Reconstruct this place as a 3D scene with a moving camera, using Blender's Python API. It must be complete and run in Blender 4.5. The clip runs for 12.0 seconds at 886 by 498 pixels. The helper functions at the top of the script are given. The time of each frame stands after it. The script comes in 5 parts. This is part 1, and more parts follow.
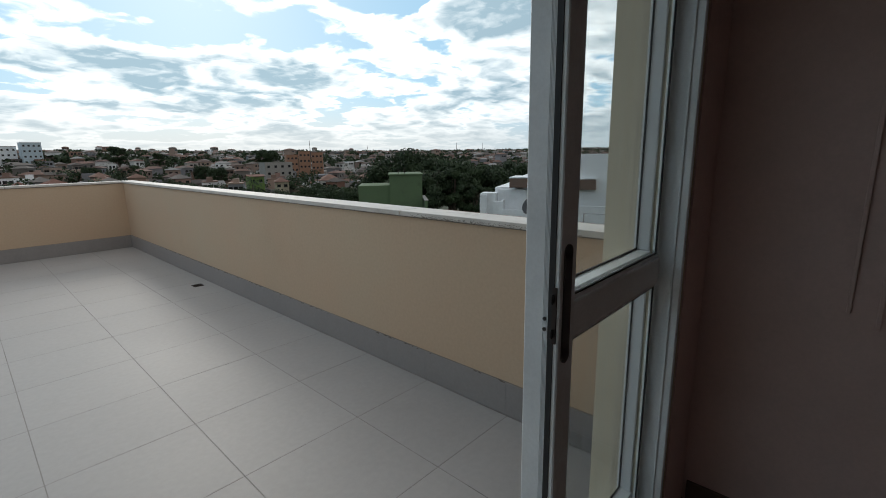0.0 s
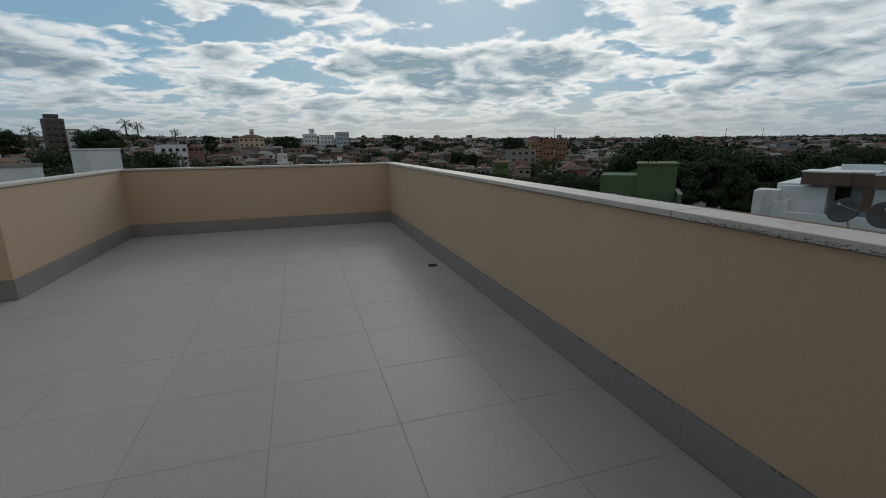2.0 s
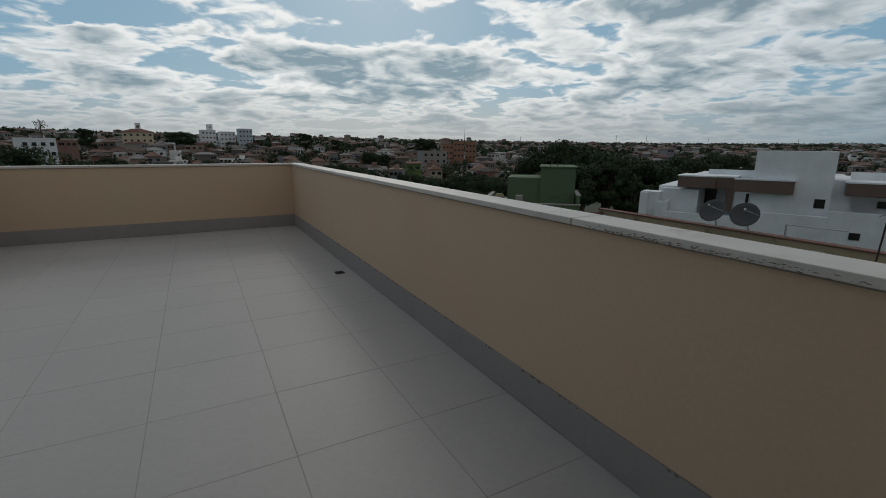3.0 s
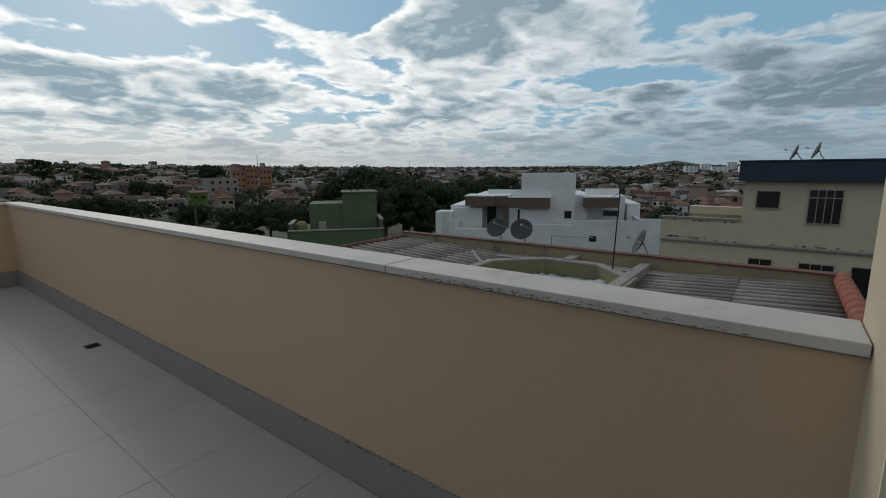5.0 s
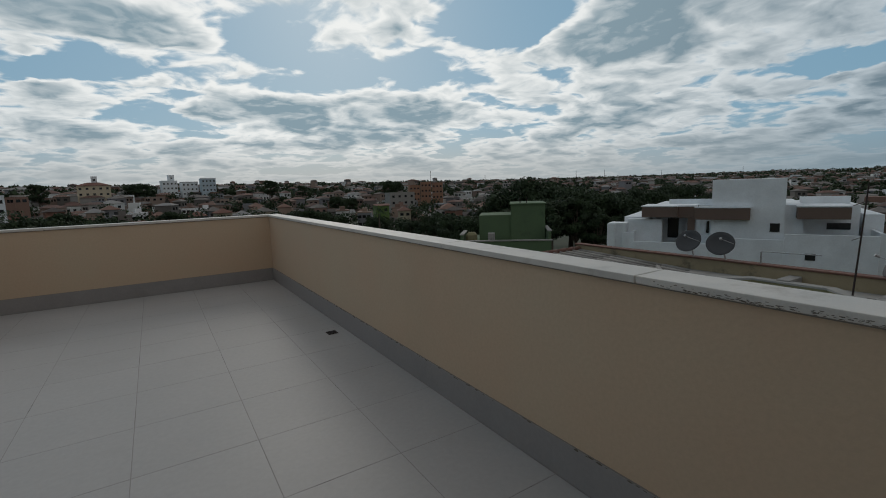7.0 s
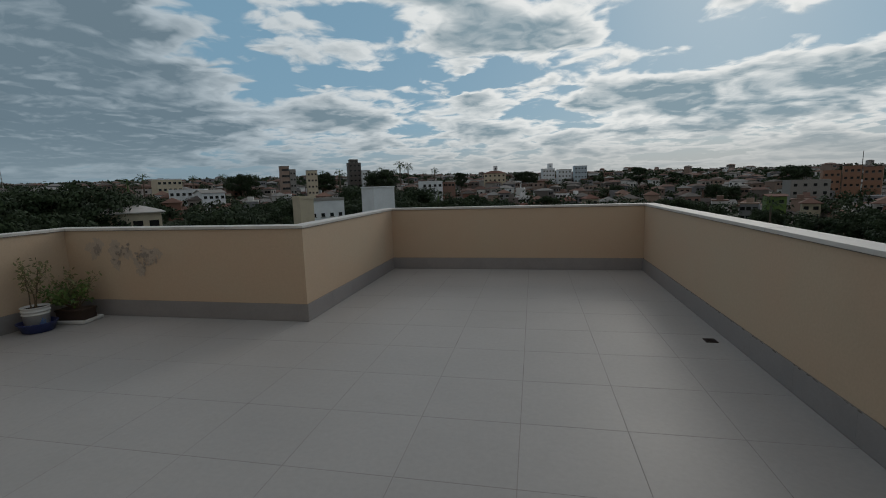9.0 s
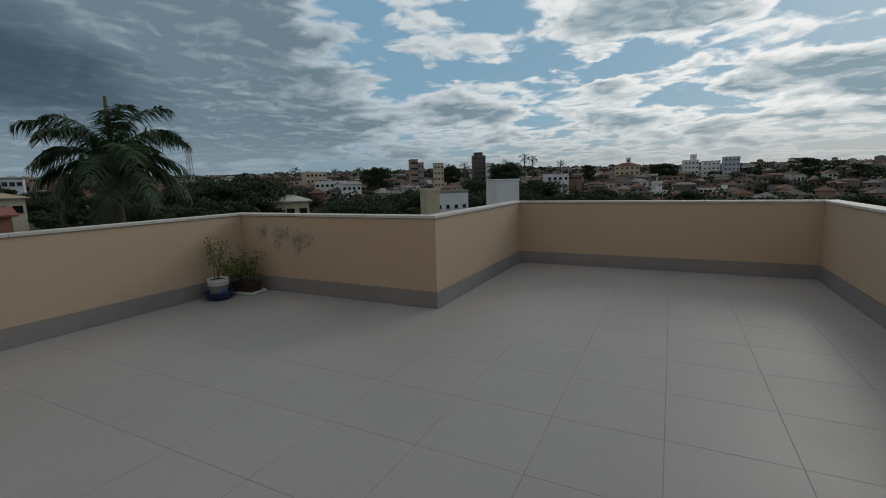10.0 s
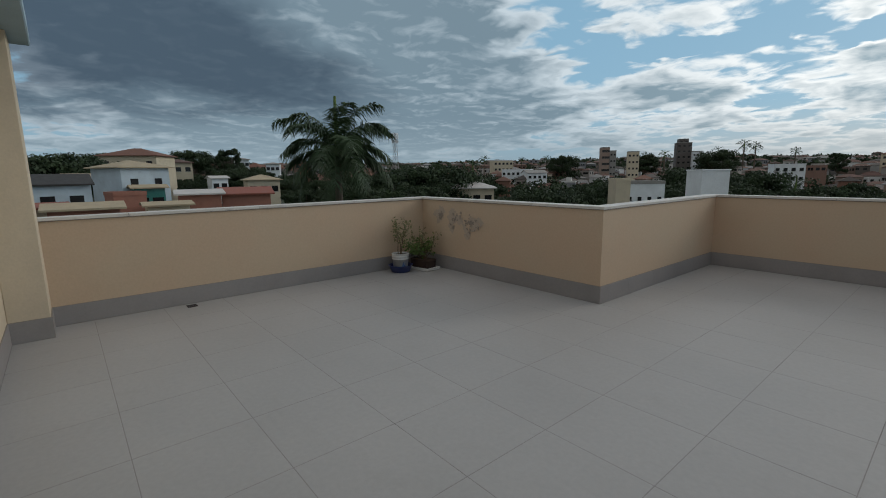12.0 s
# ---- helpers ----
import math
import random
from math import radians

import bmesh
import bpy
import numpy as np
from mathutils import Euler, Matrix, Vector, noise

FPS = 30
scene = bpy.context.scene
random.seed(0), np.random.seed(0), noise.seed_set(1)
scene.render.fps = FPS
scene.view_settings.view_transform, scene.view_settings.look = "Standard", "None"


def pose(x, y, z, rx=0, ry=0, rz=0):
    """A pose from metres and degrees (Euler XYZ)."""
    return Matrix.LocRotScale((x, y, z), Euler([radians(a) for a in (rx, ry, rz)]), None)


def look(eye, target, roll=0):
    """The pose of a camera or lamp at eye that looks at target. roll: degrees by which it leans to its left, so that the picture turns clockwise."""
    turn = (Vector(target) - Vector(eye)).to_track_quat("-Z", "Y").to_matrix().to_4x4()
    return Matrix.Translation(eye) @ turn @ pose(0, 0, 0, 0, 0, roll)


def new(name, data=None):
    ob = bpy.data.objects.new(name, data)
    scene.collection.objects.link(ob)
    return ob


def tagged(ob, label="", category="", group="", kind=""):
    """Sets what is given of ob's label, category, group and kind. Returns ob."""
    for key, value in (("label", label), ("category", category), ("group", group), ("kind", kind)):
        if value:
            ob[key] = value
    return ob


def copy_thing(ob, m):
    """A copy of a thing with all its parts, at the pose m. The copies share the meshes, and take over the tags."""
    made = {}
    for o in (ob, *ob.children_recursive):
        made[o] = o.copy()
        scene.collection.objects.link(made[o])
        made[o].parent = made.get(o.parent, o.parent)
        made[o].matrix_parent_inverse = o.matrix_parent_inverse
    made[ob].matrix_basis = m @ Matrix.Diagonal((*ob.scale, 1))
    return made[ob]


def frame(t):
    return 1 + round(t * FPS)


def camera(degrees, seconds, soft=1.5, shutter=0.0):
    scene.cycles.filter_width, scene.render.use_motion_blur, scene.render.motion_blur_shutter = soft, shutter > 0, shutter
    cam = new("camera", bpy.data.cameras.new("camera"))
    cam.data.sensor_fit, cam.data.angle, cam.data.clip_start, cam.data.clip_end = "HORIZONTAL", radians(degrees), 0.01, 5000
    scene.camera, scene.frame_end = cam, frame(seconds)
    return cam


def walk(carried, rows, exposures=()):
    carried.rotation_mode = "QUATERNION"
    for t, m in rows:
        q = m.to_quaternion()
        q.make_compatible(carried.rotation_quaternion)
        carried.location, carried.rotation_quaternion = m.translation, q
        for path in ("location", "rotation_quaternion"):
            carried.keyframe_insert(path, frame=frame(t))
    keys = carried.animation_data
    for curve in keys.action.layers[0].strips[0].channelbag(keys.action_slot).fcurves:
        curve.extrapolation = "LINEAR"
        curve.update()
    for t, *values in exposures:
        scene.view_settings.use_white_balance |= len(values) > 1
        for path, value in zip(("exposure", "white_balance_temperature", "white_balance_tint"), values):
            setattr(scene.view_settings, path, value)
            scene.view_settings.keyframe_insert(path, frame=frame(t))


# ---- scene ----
cam = camera(89.0, 12.0, soft=1.0)
PATH = [
    (0, (-1.824, -8.539, 1.378), (-0.392, -7.205, 0.966), -1.0),
    (0.3, (-1.787, -8.456, 1.386), (-0.604, -6.901, 0.957), -1.4),
    (0.6, (-1.731, -8.371, 1.376), (-0.809, -6.65, 0.938), -1.8),
    (1, (-1.637, -8.257, 1.337), (-0.872, -6.462, 0.897), -1.9),
    (1.5, (-1.58, -8.201, 1.343), (-0.958, -6.353, 0.898), -1.6),
    (2, (-1.538, -8.05, 1.335), (-0.953, -6.191, 0.887), -0.8),
    (2.5, (-1.504, -8.021, 1.342), (-0.814, -6.198, 0.895), -0.0),
    (3, (-1.43, -7.938, 1.349), (-0.497, -6.226, 0.903), 0.4),
    (3.5, (-1.323, -7.814, 1.364), (-0.17, -6.24, 0.921), 0.2),
    (5.5, (-1.245, -7.685, 1.417), (0.368, -6.546, 1.101), -0.6),
    (6, (-1.365, -7.647, 1.424), (0.237, -6.485, 1.131), -0.9),
    (6.5, (-1.465, -7.626, 1.422), (-0.087, -6.205, 1.138), -1.8),
    (7, (-1.529, -7.533, 1.41), (-0.466, -5.861, 1.133), -1.9),
    (7.5, (-1.574, -7.437, 1.402), (-0.898, -5.575, 1.129), -1.6),
    (9.5, (-1.741, -7.471, 1.441), (-2.402, -5.606, 1.15), -1.7),
    (10, (-1.789, -7.457, 1.429), (-2.684, -5.694, 1.129), -1.5),
    (10.5, (-1.782, -7.383, 1.425), (-2.925, -5.771, 1.113), -1.5),
    (11, (-1.761, -7.329, 1.409), (-3.13, -5.907, 1.088), -1.7),
    (11.5, (-1.674, -7.368, 1.405), (-3.148, -6.057, 1.077), -1.5),
    (12, (-1.577, -7.417, 1.421), (-3.085, -6.146, 1.087), -0.7),
]
EXPOSURES = [(0.0, 0.5), (0.6, 0.38), (1.0, 0.1), (1.5, -0.17), (2.5, -0.34), (3.5, -0.38), (5.5, -0.1), (7.5, -0.42), (9.5, -0.45), (10.5, -0.18), (12.0, 0.0)]
walk(cam, [(t, look(e, g, r)) for t, e, g, r in PATH], EXPOSURES)

# ---- light ----
SUN_AZ, SUN_EL = radians(20.5), radians(27)
SUN_DIR = Vector((math.sin(SUN_AZ) * math.cos(SUN_EL), math.cos(SUN_AZ) * math.cos(SUN_EL), math.sin(SUN_EL)))
sun_data = bpy.data.lights.new("sun", "SUN")
sun_data.energy, sun_data.angle, sun_data.color = 0.55, radians(18), (1.0, 0.92, 0.82)
sun = new("sun", sun_data)
sun.matrix_world = look(SUN_DIR * 60, (0, 0, 0))


def make_world():
    """A broken cloud deck before a blue sky, brightest round the hidden sun."""
    world = bpy.data.worlds.new("cloudy_sky")
    scene.world = world
    world.use_nodes = True
    nt = world.node_tree
    nt.nodes.clear()
    N, L = nt.nodes.new, nt.links.new

    def math_node(op, a, b=None, clamp=False):
        n = N("ShaderNodeMath")
        n.operation, n.use_clamp = op, clamp
        for i, v in enumerate((a, b)):
            if v is None:
                continue
            if isinstance(v, (int, float)):
                n.inputs[i].default_value = v
            else:
                L(v, n.inputs[i])
        return n.outputs[0]

    def rng(v, a, b, c, d):
        n = N("ShaderNodeMapRange")
        n.interpolation_type = "SMOOTHSTEP"
        L(v, n.inputs[0])
        for i, q in enumerate((a, b, c, d)):
            n.inputs[i + 1].default_value = q
        return n.outputs[0]

    def mix(f, a, b):
        n = N("ShaderNodeMix")
        n.data_type = "RGBA"
        if isinstance(f, (int, float)):
            n.inputs[0].default_value = f
        else:
            L(f, n.inputs[0])
        for i, v in ((6, a), (7, b)):
            if isinstance(v, tuple):
                n.inputs[i].default_value = (*v, 1)
            else:
                L(v, n.inputs[i])
        return n.outputs[2]

    def vec(op, a, b, scale=None):
        n = N("ShaderNodeVectorMath")
        n.operation = op
        for i, v in enumerate((a, b)):
            if v is None:
                continue
            if isinstance(v, tuple):
                n.inputs[i].default_value = v
            else:
                L(v, n.inputs[i])
        if scale is not None:
            n.inputs["Scale"].default_value = scale
        return n.outputs["Value"] if op == "DOT_PRODUCT" else n.outputs["Vector"]

    co = N("ShaderNodeTexCoord")
    way = co.outputs["Generated"]
    sep = N("ShaderNodeSeparateXYZ")
    L(way, sep.inputs[0])
    z = math_node("MAXIMUM", sep.outputs[2], 0.0)
    den = math_node("ADD", z, 0.15)
    flat = N("ShaderNodeCombineXYZ")
    L(math_node("DIVIDE", sep.outputs[0], den), flat.inputs[0])
    L(math_node("DIVIDE", sep.outputs[1], den), flat.inputs[1])
    flat.inputs[2].default_value = CLOUD_SEED
    flat = flat.outputs[0]

    def cloud(at, scale, detail, rough, warp=0.0):
        n = N("ShaderNodeTexNoise")
        n.inputs["Scale"].default_value, n.inputs["Detail"].default_value = scale, detail
        n.inputs["Roughness"].default_value, n.inputs["Distortion"].default_value = rough, warp
        L(at, n.inputs["Vector"])
        return n.outputs["Fac"], n.outputs["Color"]

    # billows: the deck's plan is bent a little before it is read
    bend = vec("SCALE", vec("SUBTRACT", cloud(flat, 2.3, 3, 0.55)[1], (0.5, 0.5, 0.5)), None, 0.34)
    plan = vec("ADD", flat, bend)
    sun_plan = (SUN_DIR.x / (SUN_DIR.z + 0.15), SUN_DIR.y / (SUN_DIR.z + 0.15), CLOUD_SEED)
    sunward = vec("SCALE", vec("NORMALIZE", vec("SUBTRACT", sun_plan, flat), None), None, 0.055)

    def deck_at(at):
        heap = N("ShaderNodeTexVoronoi")
        heap.feature = "SMOOTH_F1"
        heap.inputs["Scale"].default_value, heap.inputs["Smoothness"].default_value = 4.6, 0.5
        heap.inputs["Detail"].default_value = 2.0
        L(at, heap.inputs["Vector"])
        body = cloud(at, 1.55, 9, 0.56)[0]
        lump = math_node("MULTIPLY", math_node("SUBTRACT", 0.42, heap.outputs["Distance"]), 0.16)
        return math_node("ADD", body, lump)

    here, ahead = deck_at(plan), deck_at(vec("ADD", plan, sunward))
    glow = rng(vec("DOT_PRODUCT", way, tuple(SUN_DIR)), 0.45, 0.995, 0.0, 1.0)

    # where the deck is closed, open or heavy: azimuth, height, their reach in degrees, how much
    az = math_node("MULTIPLY", math_node("ARCTAN2", sep.outputs[0], sep.outputs[1]), 180 / math.pi)
    el = math_node("MULTIPLY", math_node("ARCSINE", sep.outputs[2]), 180 / math.pi)
    rag = cloud(plan, 1.1, 5, 0.6)[1]
    sp = N("ShaderNodeSeparateXYZ")
    L(rag, sp.inputs[0])
    az = math_node("ADD", az, math_node("MULTIPLY", math_node("SUBTRACT", sp.outputs[0], 0.5), 26.0))
    el = math_node("ADD", el, math_node("MULTIPLY", math_node("SUBTRACT", sp.outputs[1], 0.5), 9.0))

    def patches(rows):
        total = None
        for a, e, ra, re_, w in rows:
            p = math_node("MULTIPLY", math_node("SUBTRACT", az, a), 1 / ra)
            q = math_node("MULTIPLY", math_node("SUBTRACT", el, e), 1 / re_)
            d = math_node("ADD", math_node("MULTIPLY", p, p), math_node("MULTIPLY", q, q))
            s = rng(d, 0.0, 1.0, w, 0.0)
            total = s if total is None else math_node("ADD", total, s)
        return total

    shape = patches([
        (-4, 13.5, 10, 3.2, -0.20), (40, 18.5, 8, 3.4, -0.22), (77, 10.6, 6, 1.8, -0.16), (91, 14.5, 8, 3.5, -0.2), (-37, 17.5, 7, 6, -0.2),
        (-24, 13.2, 14, 1.6, -0.17), (-10, 12.2, 9, 1.5, -0.17), (-18, 19, 8, 2.5, -0.14), (20, 9, 22, 3.0, 0.13), (22, 5.5, 18, 1.6, 0.12), (57, 17, 16, 5.0, 0.17), (62, 8, 22, 2.4, 0.06),
        (-2, 18, 7, 2.5, 0.13), (88, 7, 18, 5.5, 0.13), (-66, 12, 36, 14, 0.28), (-28, 7, 24, 4, 0.07), (-45, 20, 14, 6, 0.06), (38, 11, 12, 7, -0.045), (8, 15, 7, 4, -0.05), (-52, 6, 18, 5, 0.06)])
    storm = patches([(-84, 13, 27, 9, 1.0), (-66, 10, 15, 5, 0.45), (-98, 18, 30, 14, 0.5)])
    storm = math_node("MINIMUM", storm, 1.0)
    cover = math_node("ADD", here, shape)
    thin = rng(cover, 0.335, 0.43, 0.0, 1.0)
    thick = rng(cover, 0.39, 0.60, 0.0, 1.0)
    rim = math_node("MULTIPLY", math_node("SUBTRACT", here, ahead), math_node("SUBTRACT", 4.2, math_node("MULTIPLY", storm, 2.8)))
    thick = math_node("SUBTRACT", thick, rim, True)

    sky = N("ShaderNodeTexSky")
    sky.sky_type, sky.sun_disc = "NISHITA", False
    sky.sun_elevation, sky.sun_rotation = SUN_EL, SUN_AZ
    sky_col = vec("SCALE", sky.outputs[0], None, 0.06)
    blue = mix(0.75, sky_col, (0.27, 0.50, 0.68))
    light_side = mix(glow, (0.52, 0.62, 0.69), (1.10, 1.12, 1.10))
    dark_side = mix(glow, (0.185, 0.265, 0.325), (0.31, 0.43, 0.50))
    dark_side = mix(storm, dark_side, (0.070, 0.108, 0.150))
    light_side = mix(storm, light_side, (0.155, 0.205, 0.255))
    deck = mix(thick, light_side, dark_side)
    col = mix(thin, blue, deck)
    # the haze that closes the far end of the deck
    haze = rng(sep.outputs[2], 0.0, 0.13, 0.85, 0.0)
    haze_col = mix(glow, (0.27, 0.36, 0.42), (0.58, 0.60, 0.59))
    haze_col = mix(storm, haze_col, (0.22, 0.28, 0.33))
    col = mix(haze, col, haze_col)
    # behind the house the deck is thick and grey
    behind = rng(sep.outputs[1], -0.6, 0.0, 0.0, 1.0)
    col = mix(behind, (0.355, 0.367, 0.372), col)
    zenith = rng(sep.outputs[2], 0.45, 0.85, 0.0, 1.0)
    col = mix(zenith, col, (0.435, 0.45, 0.465))
    bg = N("ShaderNodeBackground")
    L(col, bg.inputs[0])
    bg.inputs[1].default_value = 1.0
    out = N("ShaderNodeOutputWorld")
    L(bg.outputs[0], out.inputs[0])


CLOUD_SEED = 3.7
make_world()


# ---- materials ----
RAMP_GAIN = 1.25


def material(name, base, rough=0.8, metal=0.0, dark=None, scale=2.0, fine=60.0, bump=0.15, depth=0.002, dirt=None,
             dirt_scale=1.2, dirt_amount=0.35, pieces=None, ramp=None, streak=None, spec=0.5):
    """Two scales of noise over a base colour, with a fine bump. pieces: how much each object or piece differs."""
    m = bpy.data.materials.new(name)
    m.use_nodes = True
    nt = m.node_tree
    N, L = nt.nodes.new, nt.links.new
    bsdf = nt.nodes["Principled BSDF"]
    bsdf.inputs["Metallic"].default_value = metal
    bsdf.inputs["Specular IOR Level"].default_value = spec
    geo = N("ShaderNodeNewGeometry")
    pos = geo.outputs["Position"]

    def noise_fac(s, detail=5, rough_=0.6, stretch=None):
        n = N("ShaderNodeTexNoise")
        n.inputs["Scale"].default_value, n.inputs["Detail"].default_value = s, detail
        n.inputs["Roughness"].default_value = rough_
        if stretch:
            mp = N("ShaderNodeMapping")
            mp.inputs["Scale"].default_value = stretch
            L(pos, mp.inputs[0]), L(mp.outputs[0], n.inputs["Vector"])
        else:
            L(pos, n.inputs["Vector"])
        return n.outputs["Fac"]

    def rng(v, a, b, c, d):
        n = N("ShaderNodeMapRange")
        L(v, n.inputs[0])
        for i, q in enumerate((a, b, c, d)):
            n.inputs[i + 1].default_value = q
        return n.outputs[0]

    def mix(f, a, b):
        n = N("ShaderNodeMix")
        n.data_type = "RGBA"
        L(f, n.inputs[0])
        for i, v in ((6, a), (7, b)):
            if isinstance(v, tuple):
                n.inputs[i].default_value = (*v, 1)
            else:
                L(v, n.inputs[i])
        return n.outputs[2]

    dark = dark or tuple(c * 0.82 for c in base)
    big, small = noise_fac(scale), noise_fac(fine, 3)
    if ramp:
        cr = N("ShaderNodeValToRGB")
        cr.color_ramp.interpolation = "CONSTANT"
        els = cr.color_ramp.elements
        while len(els) < len(ramp):
            els.new(0.5)
        for i, c in enumerate(ramp):
            els[i].position, els[i].color = i / len(ramp), (*(min(0.85, q * RAMP_GAIN) for q in c), 1)
        if pieces == "island":
            L(geo.outputs["Random Per Island"], cr.inputs[0])
        else:
            oi = N("ShaderNodeObjectInfo")
            L(oi.outputs["Random"], cr.inputs[0])
        hue = cr.outputs[0]
        sc = N("ShaderNodeMix")
        sc.data_type, sc.blend_type = "RGBA", "MULTIPLY"
        sc.inputs[0].default_value = 1
        L(hue, sc.inputs[6])
        L(mix(rng(big, 0.35, 0.65, 0, 1), (0.78, 0.77, 0.75), (1, 1, 1)), sc.inputs[7])
        col = sc.outputs[2]
    else:
        col = mix(rng(big, 0.3, 0.7, 0, 1), dark, base)
        if pieces:
            oi = N("ShaderNodeObjectInfo")
            sc = N("ShaderNodeMix")
            sc.data_type, sc.blend_type = "RGBA", "MULTIPLY"
            sc.inputs[0].default_value = 1
            lo = 1 - pieces if not isinstance(pieces, str) else 0.85
            src = geo.outputs["Random Per Island"] if pieces == "island" else oi.outputs["Random"]
            L(col, sc.inputs[6]), L(mix(src, (lo, lo, lo), (1, 1, 1)), sc.inputs[7])
            col = sc.outputs[2]
    fade = N("ShaderNodeMix")
    fade.data_type, fade.blend_type = "RGBA", "MULTIPLY"
    fade.inputs[0].default_value = 1
    L(col, fade.inputs[6]), L(mix(rng(small, 0.3, 0.7, 0, 1), (0.93, 0.93, 0.93), (1, 1, 1)), fade.inputs[7])
    col = fade.outputs[2]
    if streak:
        col = mix(rng(noise_fac(1.0, 5, 0.6, streak), 0.52, 0.72, 0, dirt_amount), col, dirt or tuple(c * 0.5 for c in base))
    elif dirt:
        col = mix(rng(noise_fac(dirt_scale, 9, 0.7), 0.56, 0.72, 0, dirt_amount), col, dirt)
    L(col, bsdf.inputs["Base Color"])
    L(rng(big, 0.3, 0.7, min(1, rough * 0.85), min(1, rough * 1.12)), bsdf.inputs["Roughness"])
    if bump:
        b = N("ShaderNodeBump")
        b.inputs["Strength"].default_value, b.inputs["Distance"].default_value = bump, depth
        L(small, b.inputs["Height"]), L(b.outputs[0], bsdf.inputs["Normal"])
    return m


def glass(name, tint=(0.985, 0.99, 0.985)):
    m = bpy.data.materials.new(name)
    m.use_nodes = True
    nt = m.node_tree
    nt.nodes.clear()
    N, L = nt.nodes.new, nt.links.new
    lw, tr, gl, mx, out = (N("ShaderNode" + k) for k in ("LayerWeight", "BsdfTransparent", "BsdfGlossy", "MixShader", "OutputMaterial"))
    lw.inputs[0].default_value = 0.5
    pw, fr = N("ShaderNodeMath"), N("ShaderNodeMapRange")
    pw.operation = "POWER"
    L(lw.outputs["Facing"], pw.inputs[0])
    pw.inputs[1].default_value = 5
    L(pw.outputs[0], fr.inputs[0])
    fr.inputs[3].default_value, fr.inputs[4].default_value = 0.02, 0.4
    tr.inputs[0].default_value = (*tint, 1)
    gl.inputs["Roughness"].default_value = 0.01
    L(fr.outputs[0], mx.inputs[0]), L(tr.outputs[0], mx.inputs[1]), L(gl.outputs[0], mx.inputs[2]), L(mx.outputs[0], out.inputs[0])
    return m


